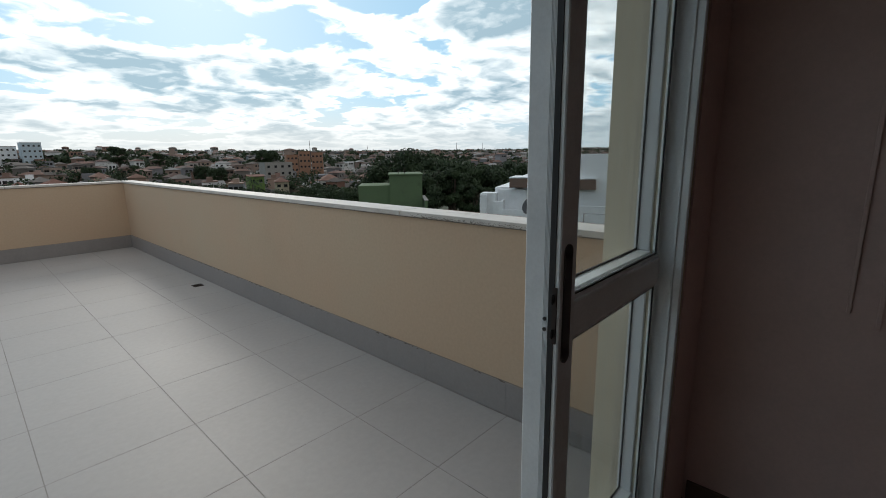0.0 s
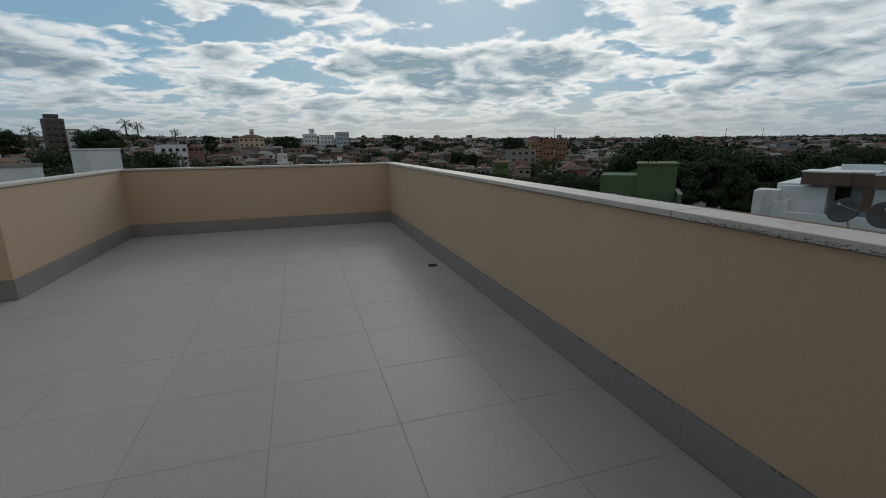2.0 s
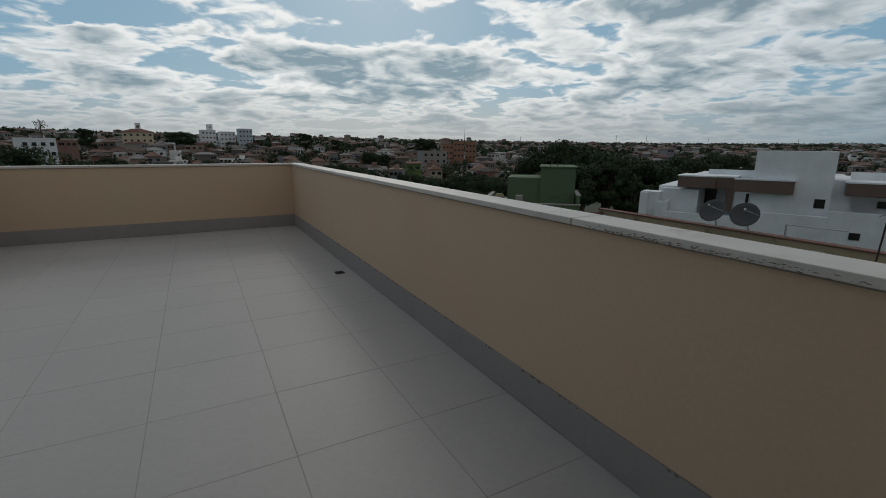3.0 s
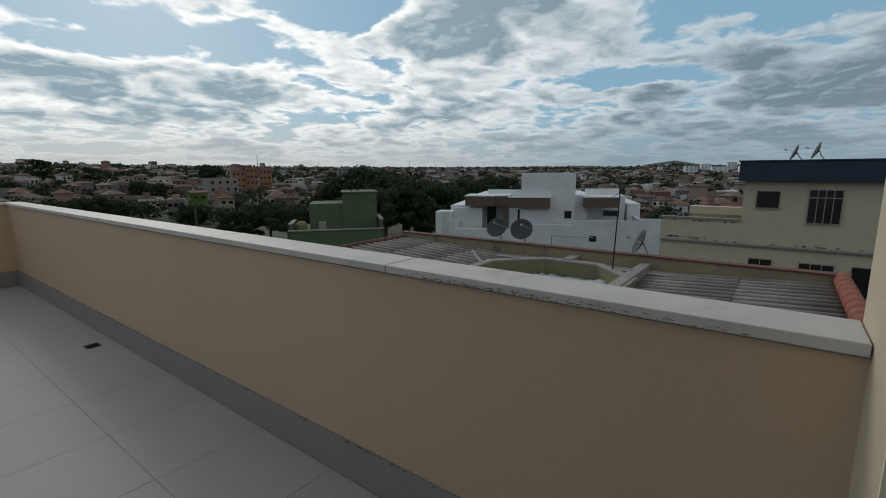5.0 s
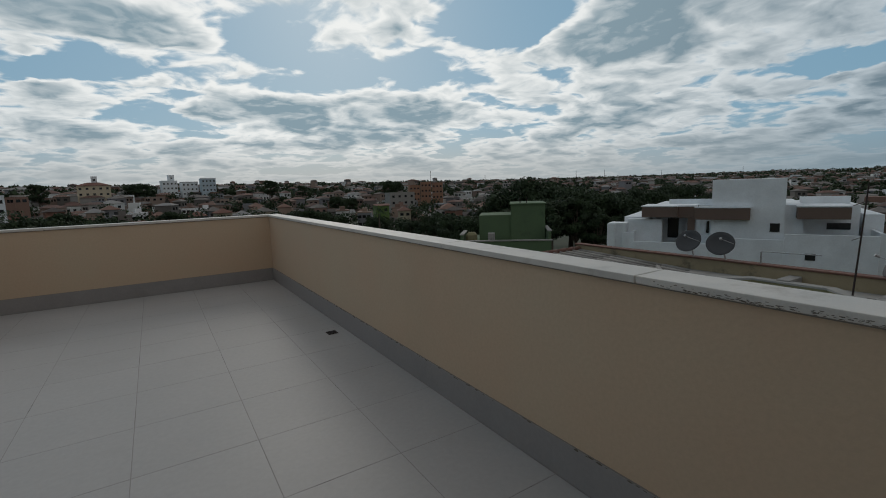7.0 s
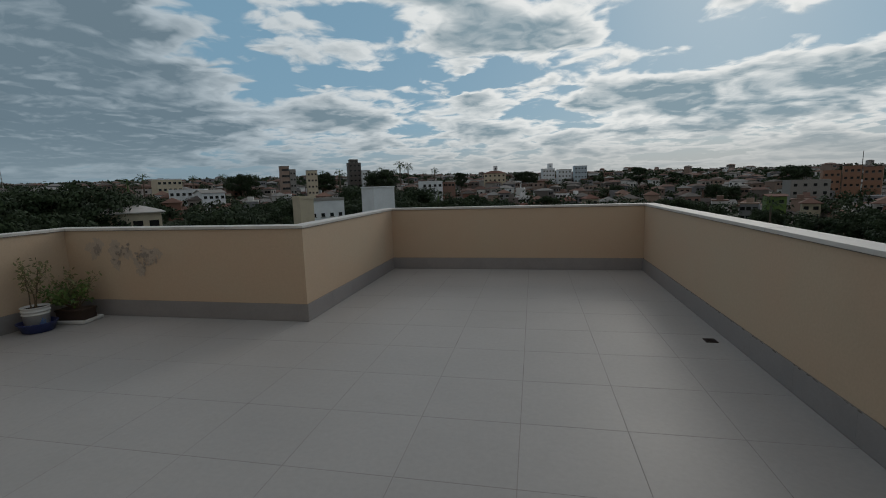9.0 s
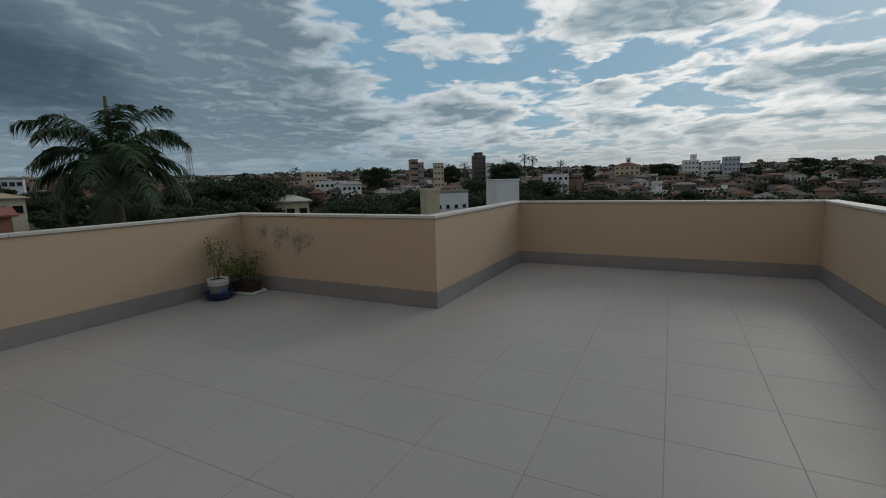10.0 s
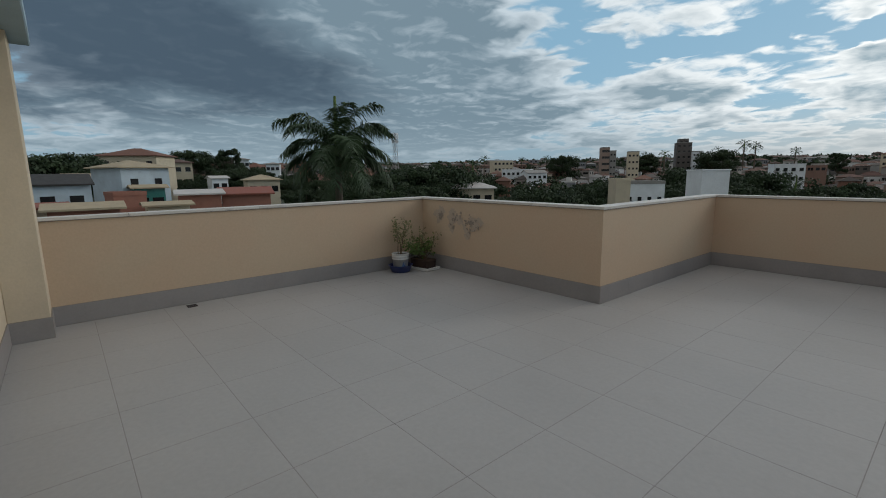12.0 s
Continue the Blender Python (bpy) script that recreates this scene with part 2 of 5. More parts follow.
BEIGE = (0.56, 0.44, 0.315)
M = dict(
    paint=material("peach_wall_paint", BEIGE, 0.85, dark=(0.565, 0.405, 0.28), scale=1.1, fine=48, bump=0.22, depth=0.004, dirt=(0.40, 0.30, 0.20), dirt_scale=0.7, dirt_amount=0.22),
    facade=material("cream_facade_paint", (0.66, 0.56, 0.42), 0.85, scale=1.5, fine=45, bump=0.25, depth=0.004, dirt=(0.5, 0.4, 0.3), dirt_amount=0.15),
    reveal=material("streaked_cream_reveal", (0.84, 0.76, 0.58), 0.6, scale=1.0, fine=40, bump=0.1, streak=(9, 34, 0.25), dirt=(0.34, 0.26, 0.17), dirt_amount=1.0),
    coping=material("white_stone_coping", (0.70, 0.665, 0.62), 0.55, scale=4, fine=140, bump=0.1, depth=0.001, dirt=(0.27, 0.235, 0.20), dirt_scale=5.0, dirt_amount=0.5, pieces=0.08),
    mould=material("dark_mould_specks", (0.15, 0.125, 0.10), 0.95, scale=8),
    mortar=material("grey_mortar", (0.28, 0.25, 0.22), 0.95, scale=8),
    tile=material("pale_porcelain_tile", (0.425, 0.41, 0.40), 0.5, dark=(0.375, 0.362, 0.352), scale=0.9, fine=30, bump=0.03, depth=0.001, dirt=(0.33, 0.315, 0.30), dirt_scale=2.4, dirt_amount=0.4, pieces=0.03, spec=0.35),
    skirt=material("grey_porcelain_skirting", (0.31, 0.29, 0.285), 0.5, scale=3, fine=50, bump=0.05, dirt=(0.22, 0.2, 0.19), dirt_scale=3, dirt_amount=0.4, pieces=0.02),
    grout=material("grey_grout", (0.33, 0.31, 0.295), 0.95, scale=2.3, fine=90, bump=0.05, dirt=(0.05, 0.042, 0.035), dirt_scale=1.9, dirt_amount=1.0),
    white_alu=material("white_aluminium", (0.84, 0.87, 0.88), 0.35, scale=4, fine=120, bump=0.02, dirt=(0.5, 0.5, 0.48), dirt_scale=5, dirt_amount=0.2),
    dark_rubber=material("black_gasket_rubber", (0.015, 0.015, 0.016), 0.6, bump=0.05),
    black=material("black_satin_plastic", (0.012, 0.012, 0.012), 0.35, bump=0.02),
    indoor=material("indoor_wall_paint", (0.66, 0.49, 0.45), 0.8, scale=2, fine=70, bump=0.3, dirt=(0.3, 0.24, 0.2), dirt_amount=0.3),
    ceiling=material("white_ceiling_paint", (0.7, 0.69, 0.66), 0.9),
    slab=material("pale_blue_concrete_slab", (0.42, 0.56, 0.64), 0.8, dirt=(0.35, 0.38, 0.4), dirt_amount=0.4),
    metal=material("galvanised_metal", (0.42, 0.42, 0.42), 0.4, 0.8, scale=9, dirt=(0.2, 0.13, 0.09), dirt_scale=9, dirt_amount=0.4),
    dish=material("grey_dish_mesh", (0.06, 0.062, 0.066), 0.7, 0.0, scale=9, fine=200, bump=0.4),
    dark_metal=material("dark_rusty_steel", (0.05, 0.035, 0.03), 0.7, 0.4, scale=9),
    fibre=material("grey_fibre_cement_sheet", (0.33, 0.31, 0.285), 0.95, dark=(0.155, 0.145, 0.13), scale=1.1, fine=25, bump=0.4, depth=0.005, dirt=(0.07, 0.065, 0.06), dirt_scale=1.6, dirt_amount=0.7, pieces=0.12),
    red_clay=material("red_clay_ridge", (0.36, 0.115, 0.07), 0.85, dark=(0.24, 0.075, 0.05), scale=3, fine=40, dirt=(0.12, 0.07, 0.05), dirt_scale=4, dirt_amount=0.5),
    stained=material("stained_ochre_render", (0.38, 0.31, 0.20), 0.95, dark=(0.28, 0.225, 0.14), scale=1.6, fine=30, dirt=(0.06, 0.055, 0.045), dirt_scale=1.3, dirt_amount=0.8),
    concrete=material("weathered_concrete", (0.33, 0.32, 0.30), 0.95, scale=2.5, fine=30, dirt=(0.12, 0.11, 0.1), dirt_scale=2, dirt_amount=0.6),
    olive=material("olive_wall_paint", (0.24, 0.22, 0.12), 0.9, scale=1.6, dirt=(0.1, 0.1, 0.06), dirt_amount=0.5),
    tarp=material("crumpled_pale_tarp", (0.62, 0.72, 0.74), 0.35, scale=5, fine=14, bump=0.9, depth=0.05, dirt=(0.2, 0.32, 0.38), dirt_scale=4, dirt_amount=0.7),
    green=material("green_building_paint", (0.105, 0.165, 0.085), 0.9, scale=0.8, fine=12, dirt=(0.05, 0.07, 0.045), dirt_scale=0.9, dirt_amount=0.6),
    white=material("white_building_paint", (0.86, 0.90, 0.93), 0.8, scale=0.6, fine=10, dirt=(0.5, 0.52, 0.53), dirt_scale=0.5, dirt_amount=0.25),
    brick=material("orange_brown_brick", (0.34, 0.185, 0.12), 0.9, scale=1, fine=12),
    dark_block=material("dark_grey_brown_render", (0.13, 0.115, 0.105), 0.8, scale=1),
    brown=material("brown_panel", (0.17, 0.115, 0.09), 0.6, scale=1),
    window=material("dark_window_pane", (0.02, 0.022, 0.024), 0.12, bump=0),
    cream=material("cream_building_render", (0.66, 0.575, 0.43), 0.9, scale=0.8, fine=14, dirt=(0.25, 0.21, 0.14), dirt_scale=0.8, dirt_amount=0.5),
    navy=material("navy_tile_fascia", (0.022, 0.04, 0.075), 0.4, scale=2, fine=25, bump=0.2),
    blue=material("pale_blue_render", (0.53, 0.63, 0.70), 0.9, scale=0.8, fine=14, dirt=(0.25, 0.33, 0.4), dirt_amount=0.4),
    sand_roof=material("sand_roof_tiles", (0.46, 0.38, 0.26), 0.9, scale=1.5, fine=9, bump=0.6, depth=0.04, dirt=(0.2, 0.16, 0.11), dirt_amount=0.5),
    dark_roof=material("dark_solar_roof", (0.04, 0.038, 0.038), 0.7, scale=2),
    brown_roof=material("red_brown_roof", (0.21, 0.10, 0.07), 0.95, dark=(0.15, 0.075, 0.055), scale=1.5, fine=8),
    red_wall=material("brick_red_paint", (0.36, 0.165, 0.12), 0.9, scale=1, fine=12, dirt=(0.2, 0.08, 0.06), dirt_amount=0.4),
    red_roof=material("red_roof_sheet", (0.30, 0.10, 0.07), 0.8, scale=1.2, fine=10, dirt=(0.15, 0.06, 0.05), dirt_amount=0.5),
    pale_roof=material("pale_metal_roof", (0.60, 0.57, 0.54), 0.6, scale=1, dirt=(0.3, 0.27, 0.24), dirt_amount=0.5),
    teal=material("teal_awning_glass", (0.05, 0.22, 0.19), 0.3),
    town_wall=material("town_wall_paint", BEIGE, 0.9, scale=0.3, fine=4, ramp=[(0.34, 0.31, 0.29), (0.20, 0.135, 0.11), (0.54, 0.53, 0.52), (0.17, 0.15, 0.14), (0.30, 0.22, 0.18), (0.66, 0.66, 0.67), (0.22, 0.115, 0.085), (0.36, 0.32, 0.24), (0.20, 0.20, 0.215), (0.26, 0.17, 0.145)]),
    town_roof=material("town_roof_tiles", BEIGE, 0.95, scale=0.3, fine=5, bump=0.5, depth=0.05, ramp=[(0.155, 0.085, 0.065), (0.185, 0.11, 0.085), (0.10, 0.06, 0.05), (0.15, 0.135, 0.125), (0.21, 0.115, 0.085), (0.08, 0.068, 0.062), (0.24, 0.235, 0.23), (0.16, 0.075, 0.055)]),
    far_wall=material("distant_wall_paint", BEIGE, 0.9, scale=0.05, fine=0.5, pieces="island", bump=0, ramp=[(0.36, 0.33, 0.31), (0.20, 0.14, 0.115), (0.52, 0.51, 0.50), (0.16, 0.145, 0.135), (0.28, 0.21, 0.175), (0.66, 0.67, 0.69), (0.21, 0.125, 0.095), (0.20, 0.20, 0.215)]),
    far_roof=material("distant_roof_tiles", BEIGE, 0.95, scale=0.05, fine=0.5, pieces="island", bump=0, ramp=[(0.14, 0.08, 0.065), (0.165, 0.1, 0.08), (0.10, 0.065, 0.055), (0.15, 0.135, 0.125), (0.085, 0.072, 0.065), (0.24, 0.235, 0.23)]),
    leaf=material("dark_green_leaves", (0.038, 0.066, 0.022), 0.8, dark=(0.016, 0.032, 0.011), scale=0.4, fine=3, bump=0, pieces="island"),
    palm_leaf=material("palm_green_leaves", (0.055, 0.10, 0.038), 0.6, dark=(0.03, 0.06, 0.022), scale=1.2, fine=5, bump=0, pieces="island"),
    bark=material("grey_brown_bark", (0.14, 0.11, 0.085), 0.95, scale=3, fine=20, bump=0.8, depth=0.02),
    soil=material("dry_ground", (0.055, 0.058, 0.035), 0.95, dark=(0.035, 0.055, 0.025), scale=0.06, fine=0.8, bump=0.3, depth=0.1, dirt=(0.12, 0.09, 0.065), dirt_scale=0.03, dirt_amount=0.6),
    hill=material("far_blue_green_hill", (0.10, 0.13, 0.11), 0.95, scale=0.01, fine=0.1, bump=0),
    blue_plastic=material("dark_blue_plastic_basin", (0.03, 0.045, 0.16), 0.4, bump=0.02),
    white_plastic=material("white_plastic_bucket", (0.68, 0.68, 0.66), 0.4, bump=0.02),
    print_red=material("faded_label_print", (0.12, 0.2, 0.4), 0.5, bump=0),
    earth=material("dark_potting_soil", (0.03, 0.02, 0.014), 0.95, fine=90, bump=1.0, depth=0.01),
    pot_dark=material("dark_plastic_planter", (0.05, 0.03, 0.022), 0.6),
    herb=material("fresh_green_leaves", (0.15, 0.24, 0.05), 0.6, dark=(0.08, 0.14, 0.035), scale=12, fine=60, bump=0, pieces="island"),
    herb_red=material("reddish_green_leaves", (0.27, 0.22, 0.10), 0.6, dark=(0.15, 0.19, 0.07), scale=20, fine=60, bump=0, pieces="island"),
    stem=material("brown_green_stem", (0.13, 0.09, 0.05), 0.8),
    patch=material("scraped_plaster_patch", (0.52, 0.42, 0.33), 0.95, dark=(0.42, 0.345, 0.275), scale=7, fine=50, bump=0.8, depth=0.004, dirt=(0.25, 0.21, 0.18), dirt_scale=7, dirt_amount=0.75),
    patch_dark=material("grey_scraped_plaster", (0.38, 0.32, 0.26), 0.95, dark=(0.28, 0.235, 0.20), scale=14, fine=70, bump=0.6),
    pvc=material("blue_water_tank_plastic", (0.02, 0.14, 0.42), 0.4),
)
M["pane"] = glass("clear_door_glass")
M["clay_dull"] = material("dull_brown_clay", (0.20, 0.095, 0.07), 0.9, dark=(0.13, 0.07, 0.055), scale=3, fine=40, dirt=(0.08, 0.06, 0.05), dirt_scale=3, dirt_amount=0.7)


def valley_tone(m, pitch):
    """Darkens the valleys and lightens the crests of corrugated sheets whose waves follow one another along x."""
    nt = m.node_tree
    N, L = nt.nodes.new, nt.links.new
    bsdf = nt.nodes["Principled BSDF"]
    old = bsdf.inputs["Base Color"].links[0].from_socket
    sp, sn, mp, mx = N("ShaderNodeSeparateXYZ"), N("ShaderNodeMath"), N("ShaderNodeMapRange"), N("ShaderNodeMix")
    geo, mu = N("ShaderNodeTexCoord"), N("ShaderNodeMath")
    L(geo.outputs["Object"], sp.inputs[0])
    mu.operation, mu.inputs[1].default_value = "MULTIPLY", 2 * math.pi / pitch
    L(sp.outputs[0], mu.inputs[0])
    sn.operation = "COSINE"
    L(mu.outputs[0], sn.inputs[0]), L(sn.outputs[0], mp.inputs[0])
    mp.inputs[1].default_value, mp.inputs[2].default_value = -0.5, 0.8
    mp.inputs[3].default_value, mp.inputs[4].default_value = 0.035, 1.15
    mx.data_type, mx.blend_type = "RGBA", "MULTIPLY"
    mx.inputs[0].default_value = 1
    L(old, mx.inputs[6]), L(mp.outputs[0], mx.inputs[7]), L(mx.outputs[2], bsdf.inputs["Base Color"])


# sheet colour runs darker in the wave valleys, lighter on the crests
valley_tone(M["fibre"], 0.30)


# ---- builders ----
def box(bm, x0, x1, y0, y1, z0, z1, bevel=0.0, segs=1, m=None):
    r = bmesh.ops.create_cube(bm, size=1.0, matrix=Matrix.Translation(((x0 + x1) / 2, (y0 + y1) / 2, (z0 + z1) / 2)) @ Matrix.Diagonal((abs(x1 - x0), abs(y1 - y0), abs(z1 - z0), 1)))
    vs = r["verts"]
    if bevel:
        es = list({e for v in vs for e in v.link_edges})
        nv = bmesh.ops.bevel(bm, geom=es, offset=bevel, segments=segs, affect="EDGES", profile=0.6)
        vs = nv["verts"]
    if m is not None:
        bmesh.ops.transform(bm, matrix=m, verts=list(set(vs)))
    return bm


def tube(bm, a, b, r0, r1=None, seg=8):
    a, b = Vector(a), Vector(b)
    d = b - a
    m = Matrix.Translation((a + b) / 2) @ d.to_track_quat("Z", "Y").to_matrix().to_4x4()
    bmesh.ops.create_cone(bm, cap_ends=True, segments=seg, radius1=r0, radius2=r0 if r1 is None else r1, depth=d.length, matrix=m)
    return bm


def part(name, bm, mat, parent=None, label="", m=None, smooth=False, kind=""):
    me = bpy.data.meshes.new(name)
    bm.to_mesh(me)
    bm.free()
    me.materials.append(M[mat] if isinstance(mat, str) else mat)
    if smooth:
        me.polygons.foreach_set("use_smooth", [True] * len(me.polygons))
    ob = new(name, me)
    ob.parent = parent
    if m is not None:
        ob.matrix_basis = m
    return tagged(ob, label, kind=kind)


def thing(name, label, category, at=(0, 0, 0), turn=0.0, group="", kind=""):
    ob = new(name)
    ob.empty_display_size = 0.2
    ob.matrix_basis = pose(*at, 0, 0, turn)
    return tagged(ob, label, category, group, kind)


def B(*a, **k):
    return box(bmesh.new(), *a, **k)


def raw(name, verts, faces, mat, label="", kind="", category="", smooth=False):
    me = bpy.data.meshes.new(name)
    me.from_pydata(verts, [], faces)
    me.materials.append(M[mat])
    if smooth:
        me.polygons.foreach_set("use_smooth", [True] * len(faces))
    return tagged(new(name, me), label, category, "", kind)


EYE = (-1.5, -7.6, 1.42)


def polar(az, r, el=None):
    """A place r metres off at az degrees right of +y; with el, its height for that elevation."""
    a = radians(az)
    x, y = EYE[0] + r * math.sin(a), EYE[1] + r * math.cos(a)
    return (x, y) if el is None else (x, y, EYE[2] + r * math.tan(radians(el)))


# ---- the terrace ----
XA, YF, XS, YS, XL, YD = 0.0, 0.0, -4.09, -3.10, -7.18, -7.888
T_TOP, SK = 1.02, 0.19


def structure(name, bm, mat, label):
    return part(name, bm, mat, None, label, kind="structure")


walls = [
    ("wall_east", (XA, XA + 0.15, YD, YF + 0.15), "peach painted rendered parapet wall with light dirt"),
    ("wall_north", (XS - 0.15, XA, YF, YF + 0.15), "peach painted rendered parapet wall of the terrace"),
    ("wall_step", (XS - 0.15, XS, YS, YF), "short peach painted parapet wall beside the recess"),
    ("wall_recess", (XL, XS - 0.15, YS, YS + 0.15), "peach painted parapet wall with scraped plaster patches"),
    ("wall_west", (XL - 0.15, XL, YD - 0.3, YS + 0.15), "long peach painted rendered parapet wall"),
]
for n, (a, b, c, d), lab in walls:
    structure(n, B(a, b, c, d, -3.2, T_TOP), "paint", lab)

# the house behind the terrace: facade with the door's opening, room inside
DX0, DX1, YI = -1.97, -0.27, -8.15
bm = bmesh.new()
box(bm, DX1, XA + 0.16, YI, YD, -0.02, 2.6)
box(bm, XL + 0.02, DX0, YI, YD, -0.02, 2.6)
box(bm, DX0, DX1, YI, YD, 2.15, 2.6)
structure("wall_house", bm, "facade", "cream painted house facade with the door opening")
structure("wall_reveal", B(DX1 - 0.012, DX1 - 0.001, -8.071, YD + 0.004, 0.0, 2.149), "reveal", "streaked cream painted reveal of the door opening")
structure("wall_house_base", B(XL - 0.15, XA + 0.16, -11.4, YD, -7.5, -0.021), "facade", "lower storeys of the cream house")
structure("pillar", B(XL - 0.02, -6.8, YD, -7.6, 0.0, 2.6, bevel=0.006), "facade", "cream painted square pillar at the facade")
structure("roof_slab", B(XL - 0.14, XA + 0.18, -11.4, -7.46, 2.6, 2.85, bevel=0.01), "slab", "pale blue projecting concrete roof slab")
bm = bmesh.new()
box(bm, -0.02, 0.16, -11.3, YI, -0.02, 2.599)
structure("wall_room_side", bm, "indoor", "dim brownish painted wall inside the room")
structure("wall_room_back", B(-5.0, -0.02, -11.4, -11.25, -0.02, 2.599), "indoor", "dim painted back wall of the room")
# unseen end wall; its opening is added to let daylight brighten the room
bm = bmesh.new()
box(bm, -5.15, -5.0, -11.4, -11.2, -0.02, 2.599)
box(bm, -5.15, -5.0, -10.2, YI, -0.02, 2.599)
box(bm, -5.15, -5.0, -11.2, -10.2, -0.02, 1.0)
box(bm, -5.15, -5.0, -11.2, -10.2, 2.1, 2.599)
structure("wall_room_west", bm, "indoor", "dim painted end wall of the room with an added, unseen daylight opening")
structure("wall_room_front", B(DX1 + 0.001, -0.021, YI - 0.006, YI - 0.001, 0.0, 2.599), "indoor", "dim inner face of the facade wall")
structure("ceiling", B(-5.0, -0.02, -11.25, YI, 2.55, 2.598), "ceiling", "white painted ceiling of the room")
structure("floor_room", B(-5.0, -0.02, -11.25, YI + 0.1, -0.02, 0.0), "brown", "dark brown floor of the room")
structure("door_threshold", B(DX0, DX1, YI + 0.101, YD + 0.01, -0.02, 0.002), "coping", "pale stone threshold of the door")
bm = bmesh.new()
for yy, zz in ((-8.56, 0.88), (-8.63, 0.84)):
    box(bm, -0.028, -0.0205, yy, yy + 0.012, zz, 2.4, bevel=0.002)
part("wall_moulding", bm, "indoor", None, "thin painted vertical mouldings on the dim room wall", kind="structure")
structure("baseboard_room", B(-0.032, -0.0205, -11.25, YI - 0.021, 0.001, 0.09, bevel=0.002), "brown", "brown baseboard of the room")


# sliding door: frame, two leaves pushed together, lock plate
door = thing("door_1", "white aluminium sliding glass door, open, leaves stacked", "door", ((DX0 + DX1) / 2, YI, 0), kind="structure")


def dpart(name, bm, mat, parent=None, label=""):
    bmesh.ops.translate(bm, vec=-door.matrix_basis.translation, verts=bm.verts)
    return part(name, bm, mat, parent or door, label)


bm = bmesh.new()
box(bm, DX1 - 0.030, DX1 - 0.013, -8.152, -8.072, 0.003, 2.149, bevel=0.003)
box(bm, DX1 - 0.034, DX1 - 0.0305, -8.128, -8.122, 0.003, 2.149, bevel=0.001)
box(bm, DX0 + 0.001, DX0 + 0.022, -8.15, -7.985, 0.003, 2.149, bevel=0.003)
box(bm, DX0 + 0.023, DX1 - 0.031, -8.15, -7.985, 2.10, 2.149, bevel=0.003)
box(bm, DX0 + 0.023, DX1 - 0.031, -8.15, -7.985, 0.003, 0.018, bevel=0.002)
dpart("door_frame", bm, "white_alu", label="white aluminium door frame with bottom track")


def leaf(y0, y1, x0, x1, lock, w, sw, bw):
    bm = bmesh.new()
    box(bm, x0, x0 + w, y0, y1, 0.025, 2.095, bevel=0.003)
    box(bm, x1 - sw, x1, y0 + 0.012, y1, 0.025, 2.095, bevel=0.003)
    for a, b in ((0.025, 0.12), (0.955, 1.04), (2.01, 2.095)):
        box(bm, x0 + w, x1 - sw, y0 + 0.002, y1 - 0.004, a, b, bevel=0.003)
    lf = dpart("door_leaf", bm, "white_alu", label="white aluminium sliding leaf with middle rail")
    for a, b in ((0.12, 0.955), (1.04, 2.01)):
        dpart("glass_pane", B(x0 + w - 0.004, x1 - sw + 0.004, y1 - 0.011, y1 - 0.006, a - 0.004, b + 0.004), "pane", lf, "clear glass pane")
        beads, bm = bmesh.new(), bmesh.new()
        box(beads, x0 + w + 0.001, x1 - sw - 0.001, y0 + 0.006, y1 - 0.012, b - 0.010, b - 0.001, bevel=0.002)
        box(beads, x0 + w + 0.001, x1 - sw - 0.001, y0 + 0.006, y1 - 0.012, a + 0.001, a + 0.013, bevel=0.002)
        box(beads, x1 - sw - bw, x1 - sw - 0.001, y0 + 0.012, y1 - 0.012, a + 0.013, b - 0.010, bevel=0.002)
        dpart("glazing_bead", beads, "white_alu", lf, "white aluminium glazing bead")
        box(bm, x1 - sw - bw - 0.004, x1 - sw - bw, y1 - 0.016, y1 - 0.011, a + 0.018, b - 0.014)
        box(bm, x0 + w, x0 + w + 0.004, y1 - 0.016, y1 - 0.011, a + 0.018, b - 0.014)
        box(bm, x0 + w, x1 - sw - bw, y1 - 0.016, y1 - 0.011, a + 0.013, a + 0.018)
        box(bm, x0 + w, x1 - sw - bw, y1 - 0.016, y1 - 0.011, b - 0.014, b - 0.010)
        dpart("gasket", bm, "dark_rubber", lf, "black rubber gasket")
    if lock:
        bm = B(x0 + 0.014, x0 + 0.05, y0 - 0.003, y0 + 0.001, 0.925, 1.165, bevel=0.0015)
        for zz in (0.925, 1.165):
            tube(bm, (x0 + 0.032, y0 - 0.003, zz), (x0 + 0.032, y0 + 0.001, zz), 0.018, None, 20)
        dpart("lock_plate", bm, "black", lf, "long black recessed pull with rounded ends")
        bm = B(x0 - 0.003, x0 + 0.001, y0 + 0.005, y1 - 0.008, 0.96, 1.09, bevel=0.001)
        dpart("lock", bm, "dark_metal", lf, "dark metal lock plate")
        bm = bmesh.new()
        for zz in (0.975, 1.055):
            box(bm, x0 - 0.016, x0 - 0.0035, y0 + 0.009, y1 - 0.012, zz, zz + 0.022, bevel=0.003)
        dpart("lock_hook", bm, "black", lf, "two black lock hooks")
    else:
        bm = bmesh.new()
        for k in range(5):
            yy = y0 + 0.0015 + k * 0.003
            box(bm, x0 - 0.002, x0 + 0.001, yy, yy + 0.0016, 0.026, 2.094)
        dpart("ribbed_edge", bm, "white_alu", lf, "finely ribbed edge of the leaf")
        bm = bmesh.new()
        for zz in (0.985, 1.01):
            tube(bm, (x0 - 0.004, y0 + 0.009, zz), (x0 + 0.001, y0 + 0.009, zz), 0.0045, 0.0045, 12)
        dpart("hook_slot", bm, "black", lf, "two small black oval slots")
    return lf


